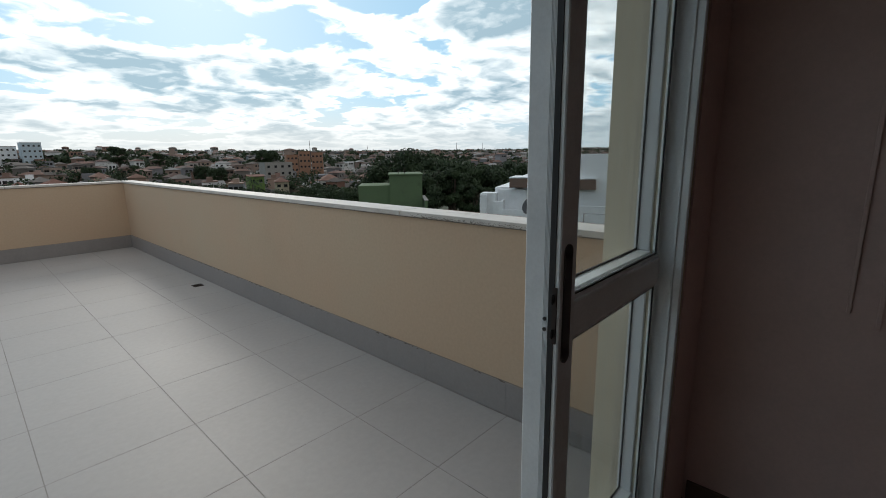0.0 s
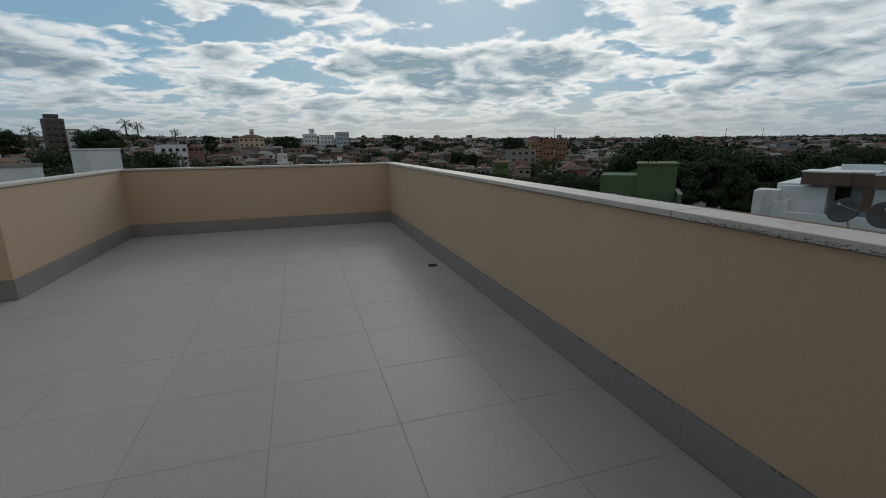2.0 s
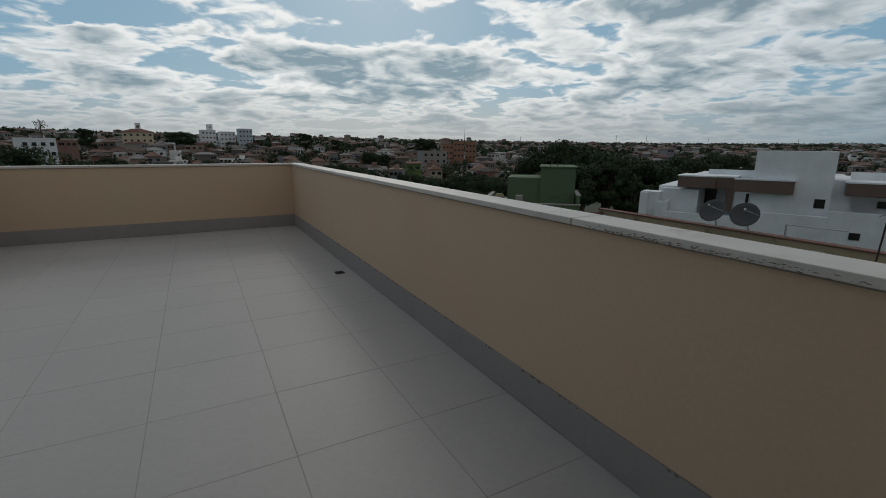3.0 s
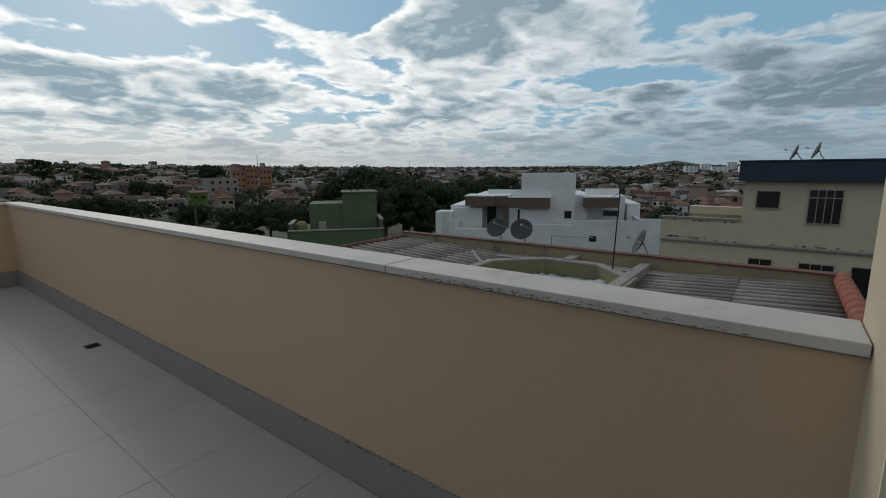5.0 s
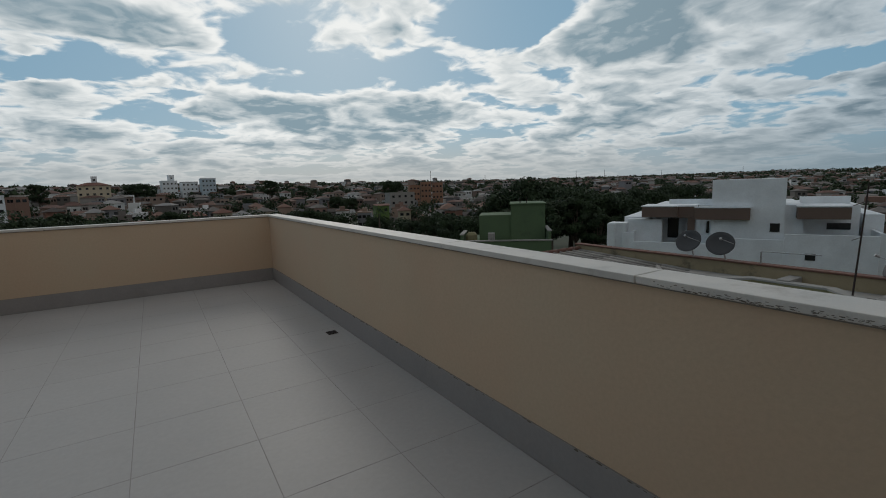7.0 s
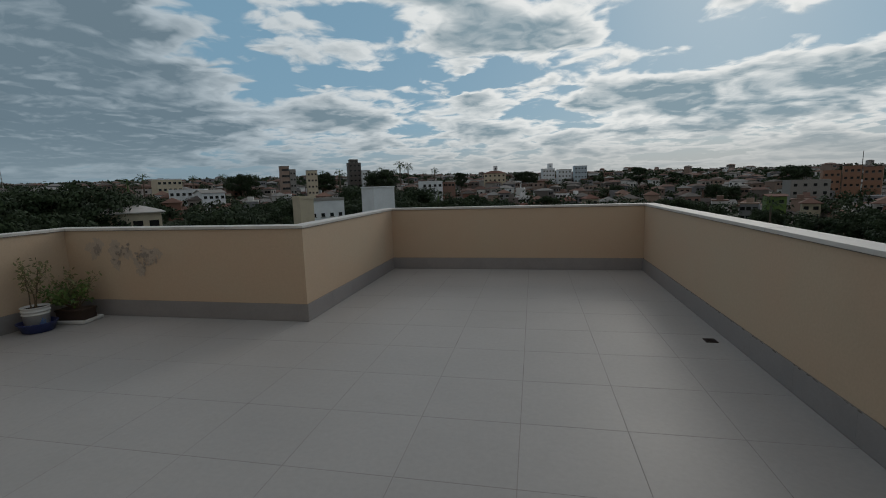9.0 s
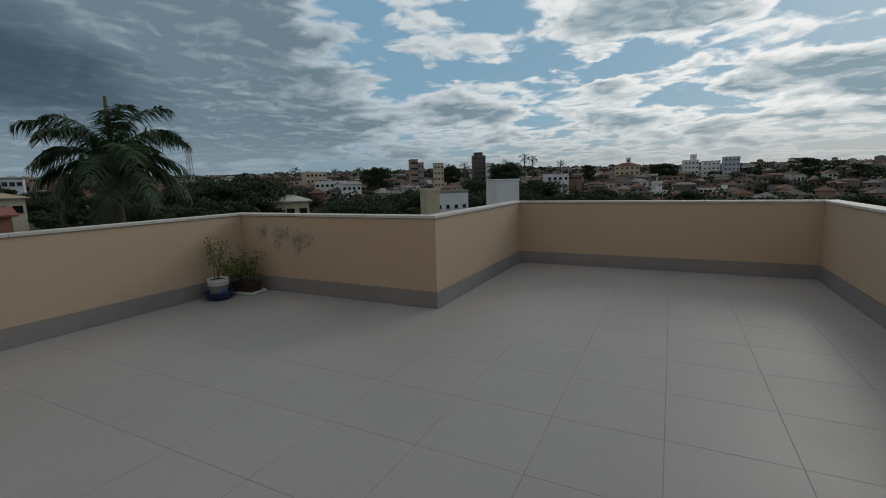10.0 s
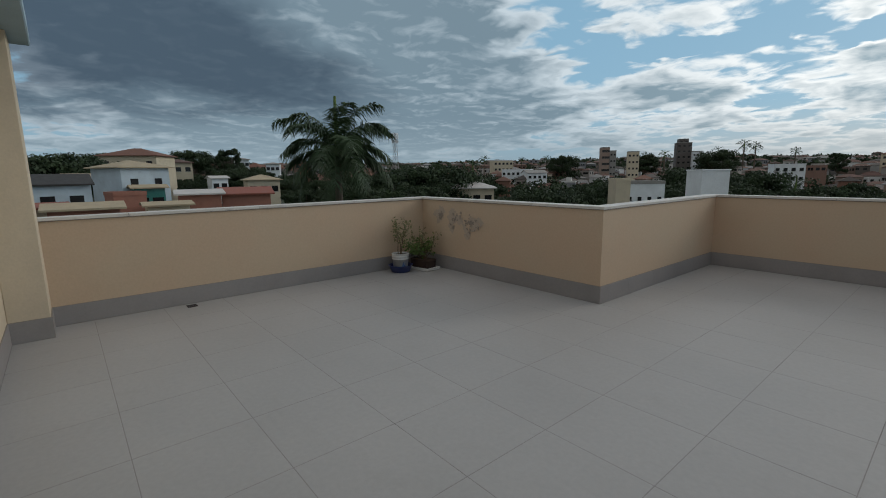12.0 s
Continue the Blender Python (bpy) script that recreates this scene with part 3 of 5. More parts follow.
leaf(-8.087, -8.062, -0.972, DX1 - 0.031, True, 0.074, 0.012, 0.009)
# black strips added here and below to darken the gap between the leaves
dpart("end_seal", B(-0.9745, -0.9723, -8.0755, -8.0622, 0.03, 2.09), "dark_rubber", label="black strip on the leaf's end that widens the dark gap")
leaf(-8.057, -7.992, -0.962, DX1 - 0.014, False, 0.074, 0.006, 0.006)
dpart("gasket", B(-0.968, -0.925, -8.0612, -8.0578, 0.03, 2.09), "dark_rubber", label="dark strip added in the gap between the leaves")

# floor under the tiles; coping; drains
bm = bmesh.new()
box(bm, XL, XA, YD, YS, -0.2, -0.0009)
box(bm, XS, XA, YS, YF, -0.2, -0.0009)
floor = structure("floor", bm, "grout", "terrace floor of pale square porcelain tiles with grey joints")

drain = thing("floor_drain", "small rusty square floor drain with dark slots", "drain", (-0.16, -3.27, 0.0), group="terrace drains")
bm = bmesh.new()
for a, b, c, d in ((-0.065, 0.065, 0.05, 0.065), (-0.065, 0.065, -0.065, -0.05), (-0.065, -0.05, -0.05, 0.05), (0.05, 0.065, -0.05, 0.05)):
    box(bm, a, b, c, d, 0.0, 0.006, bevel=0.001)
part("drain_frame", bm, "dark_metal", drain)
part("drain_hole", B(-0.05, 0.05, -0.05, 0.05, 0.0005, 0.0015), "black", drain, "dark opening")
bm = bmesh.new()
for k in range(3):
    box(bm, -0.05, 0.05, -0.03 + k * 0.026, -0.022 + k * 0.026, 0.002, 0.005)
part("drain_grate", bm, "dark_metal", drain, "rusty grate")
drain.scale = (0.75, 0.75, 1)
copy_thing(drain, pose(-7.05, -6.44, 0.0))

# plants in the corner
bucket = thing("potted_plant", "white plastic bucket with a spindly shrub standing in a blue basin", "potted plant", (-6.93, -3.72, 0.0))


def lathe(profile, seg=28):
    bm = bmesh.new()
    rings = []
    for r, z in profile:
        rings.append([bm.verts.new((r * math.cos(2 * math.pi * k / seg), r * math.sin(2 * math.pi * k / seg), z)) for k in range(seg)])
    for a, b in zip(rings, rings[1:]):
        for k in range(seg):
            bm.faces.new((a[k], a[(k + 1) % seg], b[(k + 1) % seg], b[k]))
    bm.faces.new(rings[0][::-1])
    bm.faces.new(rings[-1])
    return bm


part("basin", lathe([(0.125, 0.0), (0.135, 0.004), (0.165, 0.085), (0.18, 0.10), (0.18, 0.106), (0.17, 0.104), (0.158, 0.09), (0.125, 0.014)]), "blue_plastic", bucket, "dark blue round plastic basin", smooth=True)
part("bucket", lathe([(0.098, 0.016), (0.104, 0.02), (0.115, 0.19), (0.124, 0.19), (0.124, 0.2), (0.116, 0.2), (0.118, 0.222), (0.127, 0.223), (0.127, 0.236), (0.119, 0.238), (0.121, 0.262), (0.128, 0.264), (0.128, 0.272), (0.117, 0.272), (0.113, 0.25)]), "white_plastic", bucket, "white ribbed plastic bucket", smooth=True)
bm = bmesh.new()
for k in range(5):
    a = 0.9 + k * 0.1
    m = pose(0, 0, 0, 0, 0, math.degrees(a) - 75)
    box(bm, 0.1105, 0.1125, -0.006, 0.006, 0.09, 0.09 + 0.02 + 0.05 * ((k * 7) % 3) / 2, m=m)
part("label_print", bm, "print_red", bucket, "faded printed marks")
part("potting_soil", lathe([(0.112, 0.245), (0.1125, 0.25), (0.05, 0.257), (0.01, 0.256)]), "earth", bucket, "dark soil")


def leafy(stems, leaves, size, seed, spread, height, base, leaf_mat, parent, skew=0.0):
    """Branching stems and small pointed leaves."""
    rnd = random.Random(seed)
    sb, lb = bmesh.new(), bmesh.new()
    for _ in range(stems):
        p = Vector((rnd.uniform(-0.03, 0.03), rnd.uniform(-0.03, 0.03), base))
        d = Vector((rnd.uniform(-1, 1) * spread, rnd.uniform(-1, 1) * spread + skew, 1)).normalized()
        n = 7
        for k in range(n):
            q = p + d * height / n * rnd.uniform(0.8, 1.1)
            r = 0.006 * (1 - k / n) + 0.0015
            tube(sb, p, q, r, r * 0.85, 5)
            d = (d + Vector((rnd.uniform(-1, 1), rnd.uniform(-1, 1), 0.3)) * 0.28).normalized()
            if k > 1:
                e = (d + Vector((rnd.uniform(-1, 1), rnd.uniform(-1, 1), 0.1)) * 0.9).normalized()
                tip = q + e * height * 0.2
                tube(sb, q, tip, r * 0.5, r * 0.3, 4)
                for _k in range(leaves):
                    c = q.lerp(tip, rnd.random()) + Vector([rnd.uniform(-1, 1) * size * 0.9 for _j in range(3)])
                    a = Vector([rnd.uniform(-1, 1) for _j in range(3)]).normalized()
                    b = a.cross(Vector([rnd.uniform(-1, 1) for _j in range(3)])).normalized()
                    s = size * rnd.uniform(0.6, 1.2)
                    lb.faces.new([lb.verts.new(c + a * s * u + b * s * 0.42 * v) for u, v in ((0, 0), (0.4, 0.5), (1, 0), (0.4, -0.5))])
            p = q
    part("stem", sb, "stem", parent, "thin brown stem")
    part("leaves", lb, leaf_mat, parent, kind="stuff")


leafy(4, 11, 0.05, 4, 0.16, 0.46, 0.25, "herb_red", bucket)
planter = thing("potted_plant", "dark rectangular planter with leafy green herbs on a white tray", "potted plant", (-6.85, -3.36, 0.0), 8)
bm = B(-0.2, 0.2, -0.13, 0.13, 0.0, 0.02, bevel=0.008, segs=2)
for a, b, c, d in ((-0.21, 0.21, 0.118, 0.138), (-0.21, 0.21, -0.138, -0.118), (-0.21, -0.19, -0.118, 0.118), (0.19, 0.21, -0.118, 0.118)):
    box(bm, a, b, c, d, 0.004, 0.042, bevel=0.006)
part("tray", bm, "white_plastic", planter, "white plastic tray")
bm = B(-0.16, 0.16, -0.1, 0.1, 0.021, 0.15, bevel=0.012, segs=2)
box(bm, -0.168, 0.168, -0.108, 0.108, 0.135, 0.155, bevel=0.006)
part("planter_box", bm, "pot_dark", planter, "dark brown planter")
leafy(13, 9, 0.055, 9, 1.1, 0.30, 0.15, "herb", planter)
leafy(4, 9, 0.05, 19, 0.35, 0.42, 0.15, "herb_red", planter)

# scraped plaster patches on the recess wall: thin ragged flakes lying on the paint
patch_rnd = random.Random(5)
level = 0
for cx, cz, w, h, n_flake in ((-6.74, 0.80, 0.10, 0.09, 12), (-6.42, 0.77, 0.16, 0.12, 18), (-6.06, 0.70, 0.15, 0.16, 24)):
    for mat, count, shrink, lab in (("patch", n_flake, 1.0, "scraped pale plaster patch on the peach wall"), ("patch_dark", n_flake, 0.8, "dark grey scraped marks in the plaster patch")):
        bm = bmesh.new()
        for _ in range(count):
            level += 1
            fx, fz = cx + patch_rnd.gauss(0, 0.5) * w * shrink, cz + patch_rnd.gauss(0, 0.5) * h * shrink
            fr = patch_rnd.uniform(0.015, 0.06) * (1.0 if mat == "patch" else 0.4)
            st = patch_rnd.uniform(0.75, 1.35)
            ph = [patch_rnd.uniform(0, 6.28) for _k in range(3)]
            rim = []
            for k in range(22):
                a = 2 * math.pi * k / 22
                q = fr * (1 + 0.28 * math.sin(2 * a + ph[0]) + 0.22 * math.sin(5 * a + ph[1]) + 0.15 * math.sin(9 * a + ph[2]))
                rim.append((fx + q * math.cos(a), fz + q * st * math.sin(a)))
            y = YS - (0.0008 if mat == "patch" else 0.004) - 0.00006 * level
            c = bm.verts.new((fx, y, fz))
            vs = [bm.verts.new((x, y, z)) for x, z in rim]
            for k in range(22):
                bm.faces.new((c, vs[k], vs[(k + 1) % 22]))
        structure("plaster_patch", bm, mat, lab)


# ---- the neighbour's roof ----
def Z(y):
    """Height of the corrugated roof at y: it falls from both ends to the middle."""
    return -0.86 - 0.34 * (1 - min(1.0, abs(y + 3.4) / 5.6))


nb = thing("neighbour_house", "adjoining house with grey corrugated roof and stained parapet", "house", (7.0, -3.1, -7.5))
NB = Matrix.Translation((-7.0, 3.1, 7.5))


def npart(name, bm, mat, label="", parent=None, smooth=False):
    bmesh.ops.transform(bm, matrix=NB, verts=bm.verts)
    return part(name, bm, mat, parent or nb, label, smooth=smooth)


npart("wall", B(0.9, 10.4, -8.9, 2.75, -7.5, -1.32), "stained", "stained ochre outer wall")
npart("back_parapet", B(10.4, 10.58, -8.95, 2.8, -7.5, -0.70), "stained", "stained ochre parapet wall")
bm = B(10.36, 10.62, -8.95, 2.85, -0.70, -0.66, bevel=0.008)
npart("coping", bm, "clay_dull", "dull brown parapet coping")
# caps at both ends
for y, z, r0, r1, mat in ((-8.82, -0.79, 0.15, 0.149, "red_clay"), (2.68, -0.82, 0.075, 0.068, "clay_dull")):
    bm = bmesh.new()
    tube(bm, (0.9, y, z), (1.33, y, z + 0.012), r0, r1, 14)
    first = npart("ridge_cap", bm, mat, smooth=True)
    for k in range(1, 24):
        cap = new("ridge_cap", first.data)
        cap.parent = nb
        cap.matrix_basis = pose(0.4 * k, 0, 0)
npart("end_wall", B(0.9, 10.4, 2.55, 2.8, -1.5, -0.86), "stained")
npart("end_wall", B(0.9, 10.4, -8.95, -8.7, -1.5, -0.86), "stained")


def sheet(y0, y1, x0, x1, lift, name="roof_sheet"):
    """One corrugated sheet, its waves running along y."""
    bm = bmesh.new()
    n = max(8, int((x1 - x0) / 0.30 * 10))
    rows = []
    for y in (y0, y1):
        top, low = [], []
        for k in range(n + 1):
            x = x0 + (x1 - x0) * k / n
            z = Z(y) + lift + 0.05 * math.cos(2 * math.pi * (x - 7.0) / 0.30)
            top.append(bm.verts.new((x, y, z)))
            low.append(bm.verts.new((x, y, z - 0.008)))
        rows.append((top, low))
    (t0, l0), (t1, l1) = rows
    for k in range(n):
        bm.faces.new((t0[k], t0[k + 1], t1[k + 1], t1[k]))
        bm.faces.new((l0[k + 1], l0[k], l1[k], l1[k + 1]))
        bm.faces.new((l0[k], l0[k + 1], t0[k + 1], t0[k]))
        bm.faces.new((t1[k], t1[k + 1], l1[k + 1], l1[k]))
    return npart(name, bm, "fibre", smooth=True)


for i, (a, b) in enumerate(((2.6, 1.0), (1.15, -0.5), (-0.35, -1.9))):
    for j in range(9):
        sheet(b, a, 1.0 + j * 1.04, 1.0 + j * 1.04 + 1.08, 0.003 * ((i + j) % 2) + 0.012 * i)
for i, (a, b) in enumerate(((-8.7, -7.0), (-7.15, -5.2))):
    for j in range(9):
        sheet(a, b, 1.0 + j * 1.04, 1.0 + j * 1.04 + 1.08, 0.003 * ((i + j) % 2) + 0.008 * i)
# gutter pieces and beams
bm = B(9.9, 10.38, -8.7, -1.2, -1.05, -1.0, bevel=0.006)
npart("gutter", bm, "concrete", "grey concrete gutter")
# eight-sided tank well with rim, tarp, beams
TC, TR = Vector((7.95, -3.55)), 2.05
oct_pts = [(TC.x + TR * math.cos(math.pi / 8 + k * math.pi / 4), TC.y + 1.05 * TR * 0.92 * math.sin(math.pi / 8 + k * math.pi / 4)) for k in range(8)]
oct_in = [(TC.x + (x - TC.x) * 0.9, TC.y + (y - TC.y) * 0.9) for x, y in oct_pts]


def ring(outer, inner, z0, z1):
    bm = bmesh.new()
    q = [[bm.verts.new((x, y, z)) for x, y in pts] for pts, z in ((outer, z0), (outer, z1), (inner, z1), (inner, z0))]
    for k in range(8):
        j = (k + 1) % 8
        for a, b in ((0, 1), (1, 2), (2, 3), (3, 0)):
            bm.faces.new((q[a][k], q[a][j], q[b][j], q[b][k]))
    bmesh.ops.recalc_face_normals(bm, faces=bm.faces)
    return bm


npart("tank_wall", ring(oct_pts, oct_in, -1.9, -0.91), "olive", "olive painted eight-sided tank wall")
npart("tank_rim", ring([(TC.x + (x - TC.x) * 1.01, TC.y + (y - TC.y) * 1.01) for x, y in oct_pts], [(TC.x + (x - TC.x) * 0.99, TC.y + (y - TC.y) * 0.99) for x, y in oct_in], -0.91, -0.87), "concrete", "pale concrete rim")
bm = bmesh.new()
bmesh.ops.create_grid(bm, x_segments=40, y_segments=40, size=1.75, matrix=Matrix.Translation((TC.x, TC.y, -1.25)))
for v in bm.verts:
    v.co.z += 0.12 * noise.noise(v.co * 1.7) + 0.05 * noise.noise(v.co * 6)
dead = [f for f in bm.faces if (f.calc_center_median().xy - TC).length > 1.7]
bmesh.ops.delete(bm, geom=dead, context="FACES")
npart("tarp", bm, "tarp", "crumpled pale blue plastic cover", smooth=True)
bm = B(5.6, 10.4, -5.32, -5.08, -1.2, -0.84, bevel=0.01)
npart("beam", bm, "concrete", "pale concrete beam")
bm = B(9.75, 10.4, -3.55, -3.3, -1.1, -0.84, bevel=0.01)
npart("beam", bm, "concrete", "pale concrete beam")
bm = bmesh.new()
tube(bm, (8.3, -1.85, -0.97), (10.1, -0.3, -1.0), 0.05, 0.05, 8)
npart("pipe", bm, "concrete", "grey pipe lying on the roof")


def dish(at, aim, roll=0, r=0.31, foot=(0, 0, -0.62)):
    """A small satellite dish: bowl with rim, feed arm, feed, mast and foot."""
    d = thing("satellite_dish", "grey round satellite dish on a short bent steel mast", "satellite dish", (at[0] + foot[0], at[1] + foot[1], at[2] + foot[2]), group="satellite dishes")
    mv = Vector((-foot[0], -foot[1], -foot[2]))
    rot = Vector(aim).to_track_quat("Z", "X").to_matrix().to_4x4()
    mm = Matrix.Translation(mv) @ rot
    pro = [(0.02, -0.005), (r * 0.4, 0.012), (r * 0.75, 0.045), (r, 0.085), (r + 0.008, 0.09), (r, 0.098), (r * 0.74, 0.056), (r * 0.4, 0.024), (0.02, 0.006)]
    bm = lathe(pro, 32)
    bmesh.ops.transform(bm, matrix=mm, verts=bm.verts)
    part("bowl", bm, "dish", d, smooth=True)
    bm = bmesh.new()
    tube(bm, mm @ Vector((0, -r * 0.95, 0.08)), mm @ Vector((0, -0.03, r * 1.15)), 0.009)
    part("feed_arm", bm, "metal", d)
    bm = bmesh.new()
    tube(bm, mm @ Vector((0, -0.03, r * 1.02)), mm @ Vector((0, -0.03, r * 1.3)), 0.028, 0.03, 10)
    part("feed", bm, "metal", d)
    bm = bmesh.new()
    tube(bm, mm @ Vector((0, 0, -0.01)), mm @ Vector((0, 0, -0.07)), 0.045, 0.03, 10)
    knee = mv * 0.6 + Vector((0.03, 0, 0))
    tube(bm, mm @ Vector((0, 0, -0.05)), knee, 0.02)
    tube(bm, knee, (0, 0, 0), 0.022)
    part("mast", bm, "metal", d)
    return d


dish((10.35, -1.05, -0.28), (-0.80, -0.05, 0.5), foot=(0.05, -0.1, -0.38))
dish((10.35, -1.83, -0.28), (-0.80, -0.28, 0.5), foot=(0.05, -0.12, -0.38))
dish((10.35, -5.08, -0.36), (-0.36, 0.80, 0.40), foot=(0.06, -0.16, -0.3))
ant = thing("antenna_mast", "thin dark television antenna mast with short cross rods", "antenna", (9.3, -4.7, -1.15))
bm = bmesh.new()
tube(bm, (0, 0, 0), (0.0, -0.09, 2.36), 0.018, 0.012)
part("mast", bm, "dark_metal", ant)
for zz, ln in ((2.28, 0.07), (2.0, 0.12), (1.35, 0.10)):
    bm = bmesh.new()
    tube(bm, (-0.1, -ln, zz + 0.05), (0.1, ln, zz - 0.05), 0.006)
    part("rod", bm, "dark_metal", ant)
pole = thing("roof_pipe", "bent thin grey pipe rising from the roof parapet", "pipe", (10.45, -2.7, -0.70))
bm = bmesh.new()
tube(bm, (0, 0, 0), (0, 0, 0.33), 0.02)
tube(bm, (0, 0, 0.33), (0, -1.15, 0.36), 0.012)
part("tube", bm, "metal", pole)
post = thing("roof_rod", "thin pale upright rod beside the tank", "rod", (7.9, -3.6, -1.25))
bm = bmesh.new()
tube(bm, (0, 0, 0), (0, 0.0, 0.62), 0.01)
part("rod", bm, "metal", post)


# ---- buildings near by ----
def win(parent, x, y0, y1, z0, z1, bars=1, frame_mat="concrete"):
    """A window in a wall that looks towards -x."""
    w = part("window", B(x - 0.03, x + 0.04, y0, y1, z0, z1), "window", parent, "dark glazed window")
    bm = bmesh.new()
    t = 0.035
    box(bm, x - 0.07, x + 0.02, y0 - t, y1 + t, z1, z1 + t)
    box(bm, x - 0.09, x + 0.02, y0 - t, y1 + t, z0 - t, z0)
    box(bm, x - 0.07, x + 0.02, y0 - t, y0, z0, z1)
    box(bm, x - 0.07, x + 0.02, y1, y1 + t, z0, z1)
    for k in range(1, bars):
        yy = y0 + (y1 - y0) * k / bars
        box(bm, x - 0.06, x - 0.031, yy - 0.016, yy + 0.016, z0, z1)
    if bars > 3 and z1 - z0 > 0.6:
        zt = z1 - 0.24 * (z1 - z0)
        box(bm, x - 0.064, x - 0.030, y0, y1, zt, zt + 0.04)
    part("frame", bm, frame_mat, w, "window frame with bars")
    return w


def facing(name, label, az, z):
    """A building whose own axes are turned to the terrace: x across, y away, heights as in the world. Returns it and its builder of parts."""
    a = radians(az)
    ob = thing(name, label, "house", (EYE[0], EYE[1], 0), -az)
    far = 40.0
    ob.location = (EYE[0] + far * math.sin(a), EYE[1] + far * math.cos(a), z)

    def add(pname, mat, boxes, plabel="", bevel=0.0, parent=None):
        obs = []
        for b in boxes:
            bm = B(b[0], b[1], b[2] - far, b[3] - far, b[4] - z, b[5] - z, bevel=bevel)
            obs.append(part(pname, bm, mat, parent or ob, plabel))
        return obs[-1]

    return ob, add


wh, wadd = facing("white_house", "modern white stepped house with brown fascia bands and roof terraces", 66.2, -14.0)
wadd("wall", "white", [(-10.3, 9.85, 44.0, 56, -14, -4.85), (-9.27, -7.1, 44.5, 54, -4.85, -1.99), (-7.1, -2.2, 46.2, 54, -4.85, -1.0),
                       (-2.2, 2.6, 42.6, 46.5, -4.85, 1.15), (2.6, 3.75, 43.2, 54, -4.85, -0.87), (3.75, 7.3, 45.5, 54, -4.85, -1.0), (7.5, 8.6, 45.2, 54, -4.85, -1.71)], "white rendered wall")
wadd("terrace_wall", "white", [(-10.28, -9.6, 42.2, 42.4, -14, -2.5), (-10.28, -10.1, 42.4, 44.5, -14, -2.45), (-9.6, 9.9, 43.7, 43.99, -14, -4.5), (-8.0, -2.21, 42.0, 42.2, -14, -3.95), (-8.95, -8.0, 42.2, 42.4, -14, -3.2), (-8.2, -8.0, 42.4, 44.4, -14, -3.1),
                               (-2.2, 2.6, 42.0, 42.2, -14, -3.45), (2.6, 7.9, 42.0, 42.2, -14, -3.0), (7.9, 9.85, 42.3, 42.5, -14, -2.83), (7.9, 8.1, 42.5, 45, -4.85, -2.8)], "white terrace parapet", 0.02)
wadd("wall", "white", [(-10.25, -8.75, 42.45, 44.0, -14, -2.42), (-8.74, -5.9, 43.3, 44.0, -4.85, -2.1), (-3.34, 0.42, 43.4, 46.0, -4.85, -2.03)], "white rendered wall")
wadd("fascia", "brown", [(-7.5, -4.7, 42.8, 46.1, -1.9, -1.0), (-4.7, -3.34, 43.3, 46.1, -1.95, -1.0), (-3.34, 0.42, 42.1, 42.59, -2.0, -1.06), (3.3, 6.3, 42.1, 45.4, -1.87, -1.0)], "brown fascia band", 0.02)
wadd("roof_edge", "white", [(-7.55, -4.7, 42.75, 46.1, -1.0, -0.9), (-4.7, -3.34, 43.25, 46.1, -1.0, -0.9), (-3.38, 0.46, 42.05, 42.59, -1.06, -0.96), (3.25, 6.35, 42.05, 45.4, -1.0, -0.9), (-5.8, -2.21, 46.6, 46.8, -1.0, -0.5), (3.76, 6.9, 47.0, 47.2, -1.0, -0.4)], "white roof edge")
wadd("post", "brown", [(-3.95, -3.4, 43.3, 43.39, -3.7, -1.96), (0.1, 0.5, 42.61, 43.0, -3.4, -2.4)], "brown post")
for q in ((1.71, 2.33, 42.55, 42.7, -2.91, -2.25), (-2.55, -2.35, 43.35, 43.5, -3.2, -2.2), (5.4, 6.8, 45.4, 45.6, -2.9, -2.4), (-5.8, -4.9, 46.1, 46.3, -4.0, -2.2), (3.9, 4.5, 41.96, 42.05, -4.9, -4.4)):
    wadd("window", "window", [q], "dark window")

gh, gadd = facing("green_house", "dark green block house with flat roof and tank room", 41.1, -12.0)
gadd("wall", "green", [(-3.75, 2.8, 32.9, 40, -12, -3.0)], "green rendered wall")
gadd("parapet", "green", [(-3.75, 2.8, 32.7, 32.89, -12, -2.7), (-3.75, -3.55, 32.9, 36.0, -3.0, -2.25), (2.62, 2.8, 32.9, 37.0, -3.0, -2.05)], "", 0.02)
gadd("coping", "concrete", [(-3.82, 2.87, 32.65, 32.94, -2.7, -2.62), (2.57, 2.86, 32.95, 37.0, -2.05, -1.98), (-3.8, -3.5, 32.95, 36.0, -2.25, -2.18)], "pale concrete coping")
gadd("tank_room", "green", [(-0.03, 2.55, 35.2, 39, -3.0, -0.2)], "taller green tank room")
gadd("tank_roof", "green", [(-0.12, 2.64, 35.1, 39.1, -0.2, -0.1)], "thin flat roof", 0.02)
gadd("side_room", "green", [(-2.5, -0.03, 35.4, 39, -3.0, -0.98)], "lower green room")
gadd("tank", "concrete", [(-1.75, -1.25, 33.6, 34.2, -3.0, -2.2)], "small grey tank", 0.03)
gadd("tank", "olive", [(-3.45, -2.6, 33.8, 34.6, -3.0, -2.15)], "round grey roof tank", 0.2)
gadd("roof_floor", "mortar", [(-3.5, 2.6, 32.95, 35.1, -3.0, -2.95)], "dark stained flat roof")
gadd("vent_pipe", "dark_metal", [(0.65, 0.72, 36, 36.07, -0.1, 0.25), (1.15, 1.22, 36, 36.07, -0.1, 0.3)], "thin vent pipes")

